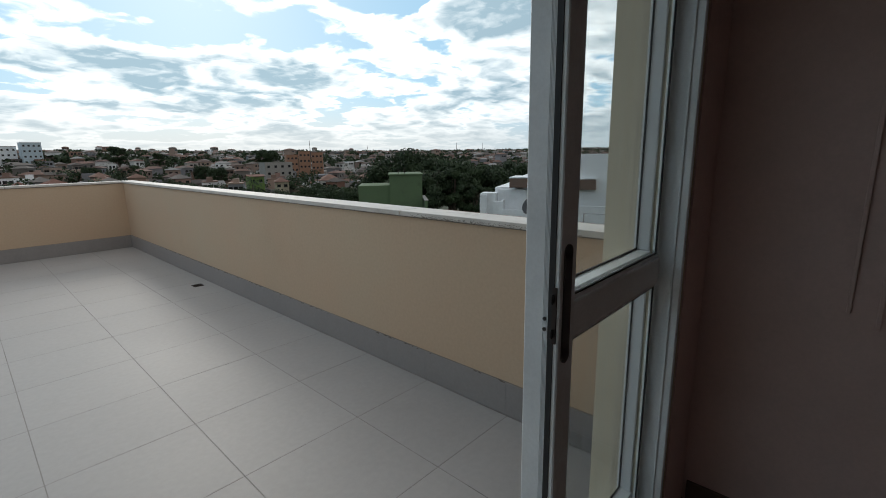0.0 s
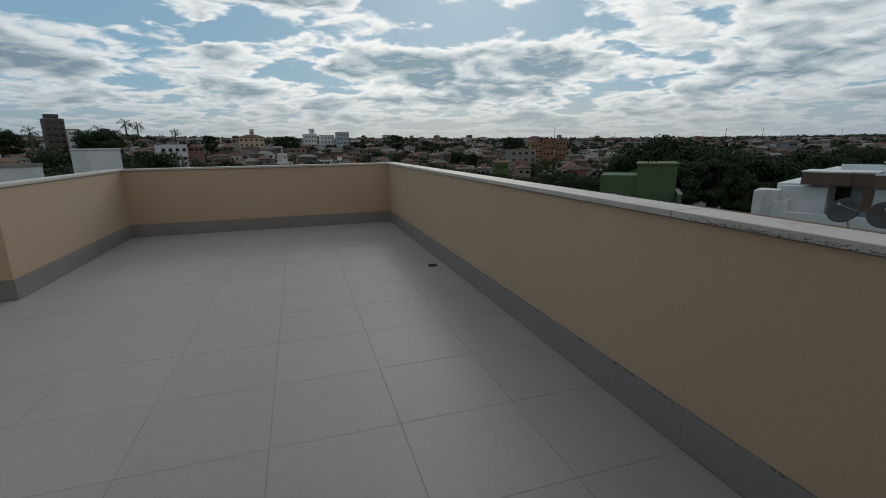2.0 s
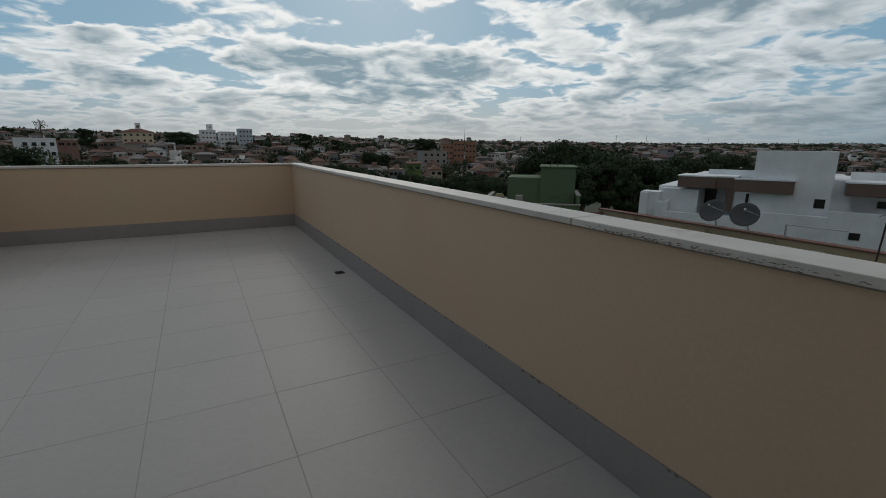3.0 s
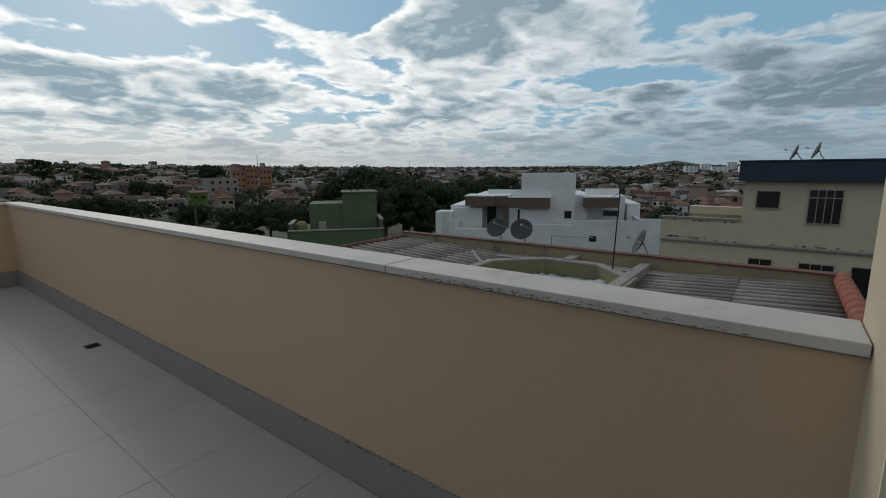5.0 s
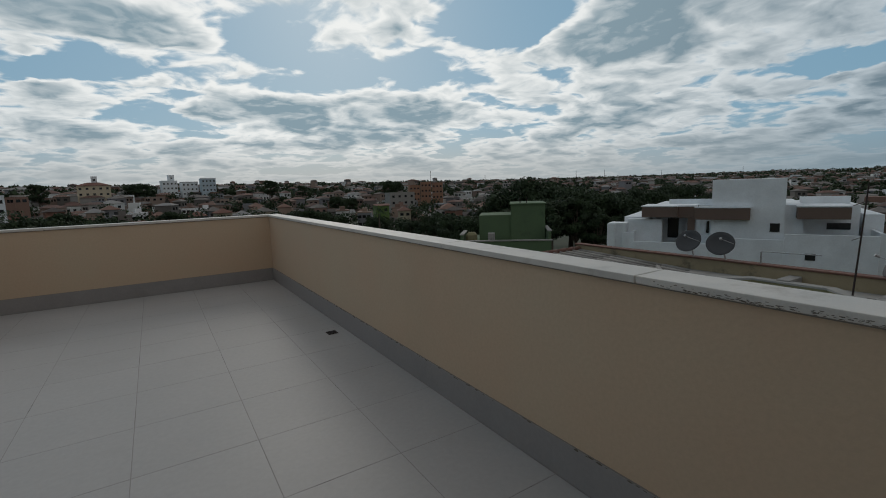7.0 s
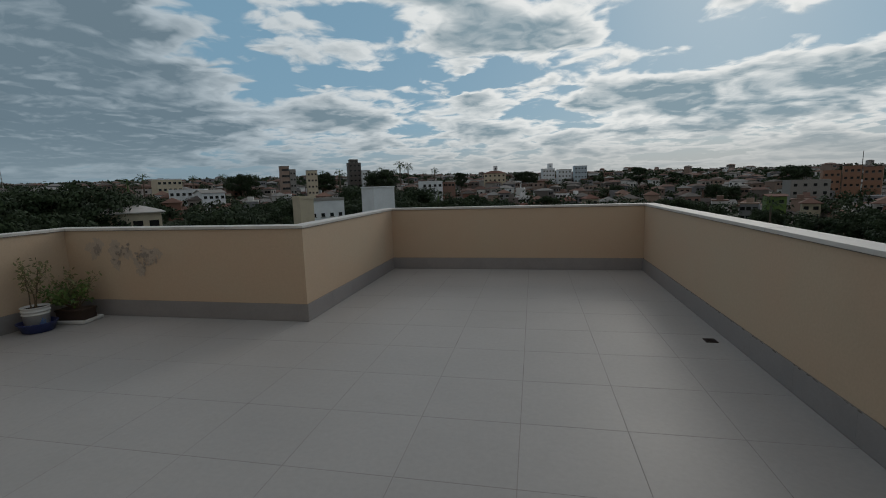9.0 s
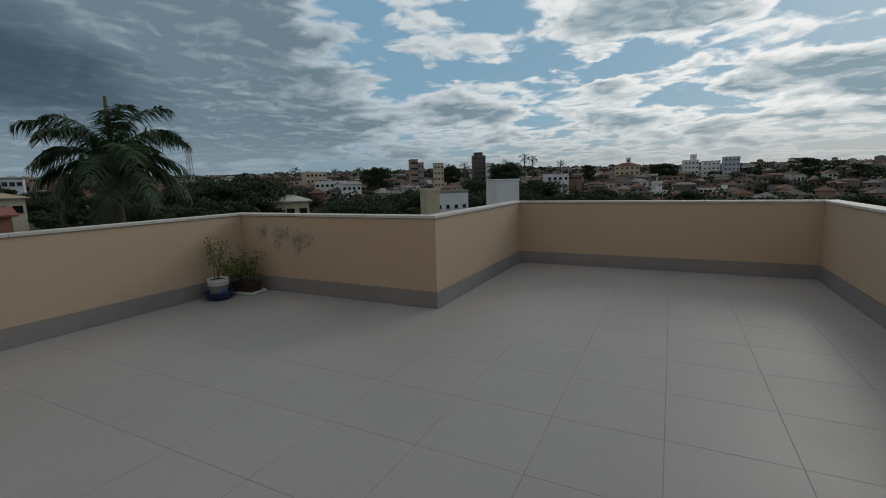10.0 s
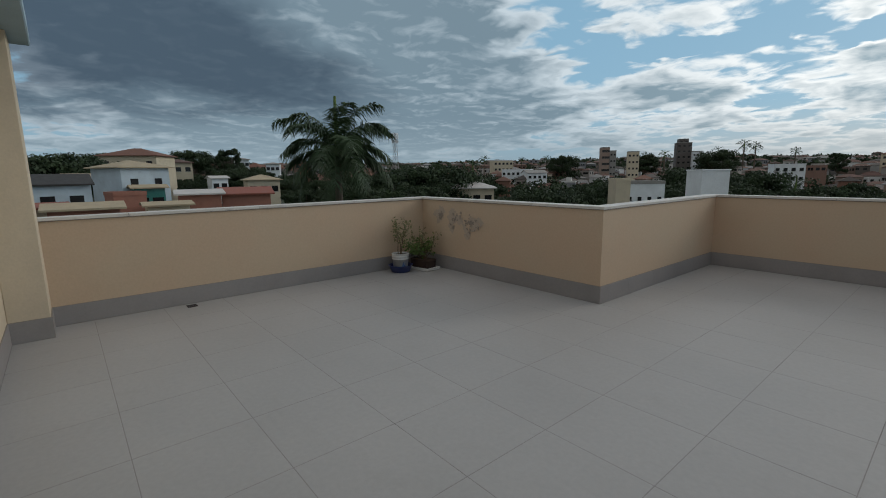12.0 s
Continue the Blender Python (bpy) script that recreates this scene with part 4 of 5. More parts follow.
K = 1.3
bh = thing("cream_house", "cream rendered two-storey house with navy tiled fascia and stained ledge", "house", (23.8, -10.0, -8.0))
BO = Matrix.Translation((-23.8, 10.0, 8.0))


def S(y, z):
    """A place on the cream house's front, from its place on a nearer upright plane."""
    return -7.685 + (y + 7.685) * K, 1.417 + (z - 1.417) * K


def bpart(name, y0, y1, z0, z1, x0, x1, mat, label="", bevel=0.0, parent=None):
    (a, c), (b, d) = S(y0, z0), S(y1, z1)
    bm = B(x0, x1, a, b, c, d, bevel=bevel)
    bmesh.ops.transform(bm, matrix=BO, verts=bm.verts)
    return part(name, bm, mat, parent or bh, label)


XB = 23.8
bpart("wall", -14.5, -6.6, -5.8, 0.98, XB, XB + 9, "cream", "cream rendered wall with stains")
bpart("wall", -6.6, -4.0, -5.8, -1.3, XB + 0.25, XB + 7, "concrete", "stained terrace roof")
bpart("wall", -6.6, -4.0, -5.8, -0.42, XB, XB + 0.24, "cream", "lower cream terrace wall")
bpart("wall", -6.6, -4.6, -1.3, -0.3, XB + 4.0, XB + 4.25, "cream", "cream rear terrace wall")
bpart("fascia", -14.6, -6.42, 0.98, 1.66, XB - 0.35, XB + 9.3, "navy", "dark navy tiled fascia band", 0.02)
bpart("roof_edge", -14.7, -6.38, 1.66, 1.70, XB - 0.42, XB + 9.4, "navy")
bpart("ledge", -14.5, -4.0, -1.31, -1.22, XB - 0.14, XB - 0.001, "concrete", "stained projecting ledge", 0.02)
bpart("coping", -6.61, -3.95, -0.42, -0.36, XB - 0.08, XB + 0.2, "concrete", "stained coping")
bpart("roof_box", -6.65, -4.6, -0.42, -0.12, XB + 3, XB + 3.8, "cream")
BW = [(-7.63, -7.0, 0.08, 0.64, 1), (-9.25, -8.43, -0.37, 0.7, 4), (-7.6, -6.95, -1.98, -1.74, 2), (-9.27, -8.38, -2.02, -1.76, 3), (-10.7, -9.73, -2.75, -1.74, 1)]
for y0, y1, z0, z1, n in BW:
    (a, c), (b, d) = S(y0, z0), S(y1, z1)
    w = win(bh, XB, a, b, c, d, n)
    w.matrix_basis = BO
sr = random.Random(12)
bm = bmesh.new()
for _ in range(42):
    zc, yc = sr.choice(((-1.19, sr.gauss(-8.6, 0.5)), (-0.50, sr.uniform(-6.6, -4.2)), (-1.14, sr.uniform(-5.6, -4.1)), (-1.2, sr.gauss(-6.0, 0.7))))
    (yy, zz), hh = S(min(yc, -4.1), zc), sr.uniform(0.015, 0.06)
    rim = [bm.verts.new((XB - 0.006, yy + sr.uniform(0.04, 0.13) * math.cos(k * 0.7) * (1 + 0.4 * math.sin(k * 2.1)), zz + hh * math.sin(k * 0.7))) for k in range(9)]
    bm.faces.new(rim)
bmesh.ops.transform(bm, matrix=BO, verts=bm.verts)
part("flaked_paint", bm, "mortar", bh, "dark patches of flaked paint", kind="stuff")
for yy, zz in ((-7.95, 1.95), (-8.55, 2.0)):
    a, c = S(yy, zz)
    dish((XB + 1.6, a, c), (-0.1, 0.93, 0.36), r=0.38, foot=(0, -0.25, S(0, 1.70)[1] - c))

wb = thing("water_tank_tower", "plain white rendered water tank tower above a flat roof", "building", (*polar(-19.7, 30), -8))
part("wall", B(-0.78, 0.78, -0.78, 0.78, 0, 9.34, bevel=0.02), "white", wb, m=pose(0, 0, 0, 0, 0, 50))
part("roof", B(-0.82, 0.82, -0.82, 0.82, 9.34, 9.42, bevel=0.02), "white", wb, "thin white top slab", m=pose(0, 0, 0, 0, 0, 50))
part("lower_house", B(-3.5, 3.5, -1.5, 4.0, 0, 6.6), "green", wb, "dark green lower building", m=pose(0, 2.0, 0, 0, 0, 20))


def windows_on(parent, w, d, z0, storeys, n, mat="window", hh=1.0, ww=1.2):
    for s in range(storeys):
        for k in range(n):
            x = -w / 2 + w * (k + 0.5) / n
            z = z0 + s * 2.9
            ob = part("window", B(x - ww / 2, x + ww / 2, -d / 2 - 0.04, -d / 2 + 0.05, z, z + hh), mat, parent)
            part("sill", B(x - ww / 2 - 0.1, x + ww / 2 + 0.1, -d / 2 - 0.12, -d / 2 + 0.02, z - 0.09, z), "concrete", ob)


def hip(w, d, h, over=0.5, ridge=0.4):
    """A hipped roof with thick eaves."""
    bm = bmesh.new()
    a, b = w / 2 + over, d / 2 + over
    r = max(0.05, a - b) if w > d else 0.05
    lo = [bm.verts.new(p) for p in ((-a, -b, -0.12), (a, -b, -0.12), (a, b, -0.12), (-a, b, -0.12))]
    mi = [bm.verts.new(p) for p in ((-a, -b, 0.0), (a, -b, 0.0), (a, b, 0.0), (-a, b, 0.0))]
    t = [bm.verts.new((-r, 0, h)), bm.verts.new((r, 0, h))]
    bm.faces.new(lo[::-1])
    for k in range(4):
        j = (k + 1) % 4
        bm.faces.new((lo[k], lo[j], mi[j], mi[k]))
    bm.faces.new((mi[0], mi[1], t[1], t[0]))
    bm.faces.new((mi[1], mi[2], t[1]))
    bm.faces.new((mi[2], mi[3], t[0], t[1]))
    bm.faces.new((mi[3], mi[0], t[0]))
    return bm


def gable(w, d, h, over=0.4):
    bm = bmesh.new()
    a, b = w / 2 + over, d / 2 + over
    vs = {}
    for s in (-1, 1):
        for z in (-0.14, 0.0):
            for i, (yy, zz) in enumerate(((-b, 0), (0, h), (b, 0))):
                vs[(s, z, i)] = bm.verts.new((s * a, yy, zz + z))
    for z, fl in ((0.0, 1), (-0.14, -1)):
        for i in (0, 1):
            q = (vs[(-1, z, i)], vs[(1, z, i)], vs[(1, z, i + 1)], vs[(-1, z, i + 1)])
            bm.faces.new(q if fl > 0 else q[::-1])
    for i in (0, 1):
        for s in (-1, 1):
            bm.faces.new((vs[(s, -0.14, i)], vs[(s, -0.14, i + 1)], vs[(s, 0.0, i + 1)], vs[(s, 0.0, i)]))
    for i in (0, 2):
        bm.faces.new((vs[(-1, -0.14, i)], vs[(1, -0.14, i)], vs[(1, 0.0, i)], vs[(-1, 0.0, i)]))
    bmesh.ops.recalc_face_normals(bm, faces=bm.faces)
    return bm


def house(name, label, az, r, top_el, w, d, wall_h, roof_h, wall_mat, roof_mat, turn=0.0, storeys=2, nwin=3, roof="hip", ground=-9.0, ww=1.1):
    """A house whose eaves stand at top_el, its front turned towards the terrace."""
    x, y = polar(az, r)
    eave = EYE[2] + r * math.tan(radians(top_el))
    h = thing(name, label, "house", (x, y, ground), -az + turn)
    H = eave - ground
    part("wall", B(-w / 2, w / 2, -d / 2, d / 2, 0, H), wall_mat, h)
    if roof == "hip":
        part("roof", hip(w, d, roof_h), roof_mat, h, m=pose(0, 0, H + 0.12))
    elif roof == "gable":
        part("roof", gable(w, d, roof_h), roof_mat, h, m=pose(0, 0, H + 0.14))
        bm = bmesh.new()
        for s in (-1, 1):
            vs = [bm.verts.new((s * w / 2, q, z)) for q, z in ((-d / 2, H), (d / 2, H), (0, H + roof_h))]
            bm.faces.new(vs)
        part("gable_wall", bm, wall_mat, h)
    else:
        bm = bmesh.new()
        for a in ((-w / 2, w / 2, -d / 2 - 0.06, -d / 2 + 0.1), (-w / 2, w / 2, d / 2 - 0.1, d / 2 + 0.06), (-w / 2 - 0.06, -w / 2 + 0.1, -d / 2, d / 2), (w / 2 - 0.1, w / 2 + 0.06, -d / 2, d / 2)):
            box(bm, *a, H - 0.001, H + 0.35)
        part("roof_parapet", bm, roof_mat, h)
    z0 = H - 2.0 - (storeys - 1) * 2.9
    windows_on(h, w, d, z0, storeys, nwin, ww=ww, hh=min(1.0, ww))
    return h


# the view over the west wall
house("blue_house", "pale blue two-storey house with sand-coloured hipped roof", -84.0, 66.3, 0.82, 5.2, 7.1, 0, 0.85, "blue", "sand_roof", 25, 1, 2, ground=-12, ww=0.8)
house("blue_house", "low pale blue wing with a dark panelled roof", -89.8, 60, -0.76, 4.4, 5, 0, 1.0, "blue", "dark_roof", 4, 1, 2, "gable", ground=-12)
house("blue_house", "pale blue rear wing with a sand-coloured roof", -88.4, 76, -0.2, 2.4, 4, 0, 0.6, "blue", "sand_roof", 4, 1, 1, "gable", ground=-12)
house("blue_house", "white porch with teal glazing below a sand-coloured canopy", -82.6, 61, -1.25, 2.9, 2.4, 0, 0.3, "teal", "sand_roof", 8, 1, 2, "gable", ground=-12)
house("apartment_building", "cream three-storey apartment house with red-brown hipped roof", -83.2, 115, 2.0, 10.5, 9, 0, 1.6, "cream", "brown_roof", -24, 3, 4, ground=-10)
house("yellow_house", "yellow ochre house with brown tiled roof", -79.7, 130, 1.35, 6, 6, 0, 0.9, "cream", "town_roof", 0, 2, 3)
house("red_house", "brick-red flat-roofed block with pale coping", -84.6, 52, -1.9, 2.6, 3, 0, 0, "red_wall", "red_wall", 14, 1, 0, "flat", ground=-12)
house("red_house", "long brick-red wall under a pale metal roof", -77.9, 52, -2.0, 3.6, 5, 0, 0.35, "red_wall", "pale_roof", 3, 1, 0, "gable", ground=-12)
house("red_house", "low house with brick-red painted sheet roof", -73.2, 54, -2.1, 4.6, 6, 0, 0.6, "red_wall", "red_roof", 3, 1, 0, "gable", ground=-12)
house("white_cottage", "small white cottage with shallow roof among trees", -76.0, 110, -0.35, 3.2, 4, 0, 0.5, "white", "pale_roof", 14, 1, 2, "gable")
house("tiled_house", "cream bungalow with brown pitched roof and porch", -71.4, 90, -0.6, 5.4, 5, 0, 0.9, "cream", "sand_roof", 10, 1, 3)
house("tan_shed", "low sand-coloured roof beside the blue house", -88.0, 42, -3.1, 4.0, 4, 0, 0.35, "red_wall", "sand_roof", 0, 1, 0, "gable", ground=-12)
house("tan_shed", "low clay-coloured shed roof with worn edge", -91.6, 44, -2.9, 3.0, 3, 0, 0.3, "cream", "red_roof", 6, 1, 0, "gable", ground=-12)
house("tan_shed", "low sand-coloured canopy with worn edge", -81.0, 48, -3.1, 3.2, 3, 0, 0.25, "cream", "sand_roof", 6, 1, 0, "gable", ground=-12)
house("hill_house", "white house on the rise with a shallow brown roof", -73.4, 170, 1.7, 4.2, 5, 0, 0.7, "white", "town_roof", 6, 1, 3)
house("hill_house", "low pale house on the rise with a grey roof", -70.0, 170, 1.2, 4.4, 5, 0, 0.6, "white", "concrete", -6, 1, 3)
house("hill_house", "salmon house on the rise with a tiled roof", -66.8, 175, 1.4, 5.0, 6, 0, 0.8, "red_wall", "town_roof", 6, 1, 3)
# the view over the recess and north walls
house("grey_hip_house", "pale single-storey house with grey pyramid roof", -46.2, 75, -1.95, 7.2, 6, 0, 1.1, "cream", "pale_roof", 0, 1, 4, ground=-14)
house("pale_block", "plain pale flat-roofed block with few small windows", -26.4, 62, -1.5, 4.6, 4, 0, 0, "white", "concrete", 18, 4, 4, "flat", ground=-14, ww=0.45)
house("pale_block", "plain pale windowless stair block", -28.6, 60, -1.25, 1.7, 3, 0, 0, "cream", "cream", 18, 1, 0, "flat", ground=-14)
house("white_terraces", "cream stepped apartment block with many windows", -42.5, 240, 1.35, 10, 9, 0, 0, "cream", "white", 15, 3, 5, "flat", -12)
house("white_terraces", "long white terraced block with dark windows", -40.5, 200, 0.2, 12, 8, 0, 0, "white", "white", -10, 2, 6, "flat", -12)
house("white_terraces", "white gabled block with dark windows", -38.5, 190, -0.2, 8, 8, 0, 1.2, "white", "concrete", 20, 2, 4, "gable", -12)
house("grey_flats", "white and grey narrow block of flats", -30.4, 230, 2.6, 3.4, 6, 0, 0, "town_wall", "concrete", 12, 5, 3, "flat", -6)
house("grey_flats", "pale grey lower wing of the narrow block", -29.6, 231, 2.2, 2.8, 6, 0, 0, "concrete", "concrete", 12, 4, 2, "flat", -6, ww=0.8)
house("cream_flats", "cream narrow block of flats with grey roof edge", -27.3, 230, 2.05, 4.8, 6, 0, 0, "cream", "concrete", 6, 4, 3, "flat", -6, ww=0.8)
house("dark_tower", "dark grey-brown apartment tower with pale balcony bands", -22.25, 280, 2.85, 7.2, 8, 0, 0, "dark_block", "concrete", 10, 5, 3, "flat", -4)
house("white_flats", "pale lower wing beside the dark tower", -20.9, 276, 1.9, 4.5, 7, 0, 0, "white", "concrete", 10, 3, 3, "flat", -4, ww=0.8)
house("lift_room", "dark lift room on the grey-brown tower", -22.3, 281, 3.25, 4.6, 6, 0, 0, "dark_block", "concrete", 10, 1, 2, "flat", 8)
house("white_house_row", "white two-storey house with dark windows", -12.9, 190, 0.35, 8.6, 7, 0, 0, "white", "white", 14, 2, 4, "flat", -10)
house("white_flats", "white apartment block with rows of dark windows", 1.65, 340, 1.45, 8.5, 8, 0, 0, "white", "white", 10, 4, 4, "flat", -2, ww=0.9)
house("white_flats", "white apartment block with rows of dark windows", 3.55, 344, 1.3, 9.5, 8, 0, 0, "white", "concrete", 10, 4, 4, "flat", -2, ww=0.9)
house("teal_flats", "grey-blue apartment block with white side", 5.4, 340, 1.65, 8.5, 8, 0, 0, "blue", "white", 10, 4, 4, "flat", -2, ww=0.9)
house("lift_room", "white rooftop tank room above the flats", 1.9, 341, 2.05, 3.2, 4, 0, 0, "white", "white", 10, 1, 1, "flat", 6, ww=0.8)
house("church_house", "cream hall with brown roof and small tank tower", -4.8, 300, 1.15, 14, 9, 0, 1.6, "cream", "town_roof", 0, 2, 5, "hip", -2)
house("tank_tower", "small white tank tower rising above roofs", -4.7, 302, 2.0, 2.6, 3, 0, 0, "white", "white", 0, 1, 1, "flat", 4)
for k, az in enumerate((29.0, 30.5, 32.0)):
    house("brick_flats", "orange-brown brick apartment block with small windows", az, 250, (0.15, 0.5, 0.35)[k], 5.6, 8, 0, 0, "brick", "brick", 8 - 5 * k, 3, 3, "flat", -9, ww=0.9)
for az, r, el, w in ((81.6, 640, 0.35, 14), (83.0, 700, 0.55, 12), (84.3, 600, 0.25, 16), (85.4, 760, 0.7, 11), (86.6, 660, 0.3, 13), (87.6, 800, 0.75, 13), (70.5, 620, -0.1, 12), (63.0, 560, 0.0, 13)):
    house("white_block", "plain white apartment block on the far slope", az, r, el, w, 9, 0, 0, "white", "concrete", 12, 3, 3, "flat", -16, ww=1.3)
house("grey_shed", "pale grey unfinished block house", 27.2, 215, -0.7, 12, 8, 0, 0, "concrete", "concrete", 20, 2, 4, "flat", -10)
house("green_cottage", "small lime green house front among trees", 24.8, 170, -2.2, 5, 5, 0, 0.6, "herb", "town_roof", 12, 1, 2, "gable", -12)


# ---- the land ----
def height(x, y):
    """Height of the ground: a dip behind the house, then the far slope."""
    dx, dy = x - EYE[0], y - EYE[1]
    r = math.hypot(dx, dy)
    az = math.degrees(math.atan2(dx, dy))
    rs = (0, 45, 110, 160, 220, 300, 420, 550, 700, 1500, 2600, 5200)
    left = (-8.0, -9, -12, -11, -8, -2, 5, 8, 8, 10, 10, 0)
    mid = (-8.0, -9, -14, -14, -13, -9, -3, 1.5, 3, 6, 12, 0)
    right = (-8.0, -9, -14, -17, -17, -15, -12, -9, -6, 5, 14, 0)
    west = (-8.0, -8.0, -5, -2, 0, 2, 2, 3, 4, 6, 8, 0)
    a, b, c, e = (float(np.interp(r, rs, q)) for q in (left, mid, right, west))
    z = float(np.interp(az, (-130, -75, -55, -25, 5, 25, 55, 75, 120), (e, e, (a + e) / 2, a, (a + b) / 2, b, (b + c) / 2, c, c)))
    if r > 900:
        z += 30 * math.exp(-((az - 79.8) / 2.6) ** 2) * math.exp(-((r - 2300) / 600) ** 2)
    return z + 0.9 * noise.noise(Vector((x, y, 0)) * 0.012) * min(1.0, r / 60)


radii = [0, 12, 25, 40, 60, 80, 100, 120, 140, 160, 180, 200, 230, 260, 300, 340, 380, 430, 500, 600, 750, 950, 1200, 1500, 1800, 2050, 2300, 2550, 2900, 3600, 4900]
vs, fs = [], []
NS = 180
for r in radii:
    for k in range(NS):
        a = 2 * math.pi * k / NS
        x, y = EYE[0] + r * math.sin(a), EYE[1] + r * math.cos(a)
        vs.append((x, y, height(x, y)))
for i in range(len(radii) - 1):
    for k in range(NS):
        j = (k + 1) % NS
        fs.append((i * NS + j, i * NS + k, (i + 1) * NS + k, (i + 1) * NS + j))
raw("ground", vs, fs, "soil", "rolling ground with dry soil and grass", "structure", smooth=True)


# ---- trees ----
def tree_mesh(seed, clumps, leaves, rx, rz, leaf_size, base):
    """Trunk, limbs, and a crown of leaves in uneven clumps."""
    rnd = random.Random(seed)
    wood = bmesh.new()
    tube(wood, (0, 0, 0), (0.1, 0.05, base), 0.3, 0.2, 8)
    V, F = [], []
    for _ in range(clumps):
        a, u = rnd.uniform(0, 2 * math.pi), rnd.uniform(0.05, 1) ** 0.5
        h = rnd.uniform(-0.75, 1)
        k = math.sqrt(max(0.05, 1 - h * h * 0.8))
        c = Vector((rx * u * k * math.cos(a), rx * u * k * math.sin(a), base + rz * (1 + h) * rnd.uniform(0.85, 1.1)))
        if rnd.random() < 0.5:
            tube(wood, (0.1, 0.05, base * 0.95), c, 0.09, 0.03, 5)
        cr = rnd.uniform(0.16, 0.32) * rx
        for _k in range(leaves):
            d = Vector([rnd.gauss(0, 1) for _j in range(3)]).normalized() * cr * rnd.uniform(0.55, 1.1)
            d.z *= 0.7
            p = c + d
            n = (d.normalized() + Vector([rnd.uniform(-1, 1) for _j in range(3)]) * 0.7).normalized()
            t = n.orthogonal().normalized()
            b = n.cross(t)
            s = leaf_size * rnd.uniform(0.6, 1.4)
            i = len(V)
            V += [p + t * s, p + b * s * 0.6, p - t * s, p - b * s * 0.6]
            F.append((i, i + 1, i + 2, i + 3))
    return wood, V, F


tree_protos = []
TREE_LABEL = "dark green broadleaf tree with a dense uneven crown"
for i, (cl, lv, rx, rz, ls, base) in enumerate(((52, 260, 3.6, 2.2, 0.15, 3.0), (46, 260, 4.6, 1.9, 0.16, 3.4), (36, 240, 2.6, 2.6, 0.14, 2.4))):
    wood, V, F = tree_mesh(20 + i, cl, lv, rx, rz, ls, base)
    t = thing("tree", TREE_LABEL, "tree", (*polar(41 + 5 * i, 78), 0), group="trees")
    t.location.z = height(t.location.x, t.location.y) - 0.1
    part("trunk", wood, "bark", t)
    me = bpy.data.meshes.new("crown")
    me.from_pydata(V, [], F)
    me.materials.append(M["leaf"])
    ob = tagged(new("crown", me), kind="stuff")
    ob.parent = t
    tree_protos.append(t)

trnd = random.Random(77)


def plant(az, r, scale, which=None, sink=0.1):
    x, y = polar(az, r)
    p = tree_protos[trnd.randrange(3) if which is None else which]
    t = copy_thing(p, pose(x, y, height(x, y) - sink, 0, 0, trnd.uniform(0, 360)) @ Matrix.Diagonal((scale, scale, scale * trnd.uniform(0.85, 1.15), 1)))
    t.scale = (scale, scale, scale * trnd.uniform(0.9, 1.1))
    return t


def tops(az, r, el, which=None):
    """A tree whose crown tops out at el."""
    x, y = polar(az, r)
    need = EYE[2] + r * math.tan(radians(el)) - height(x, y)
    full = (8.4, 8.1, 8.8)
    w = trnd.randrange(3) if which is None else which
    return plant(az, r, max(0.4, need / full[w]), w)


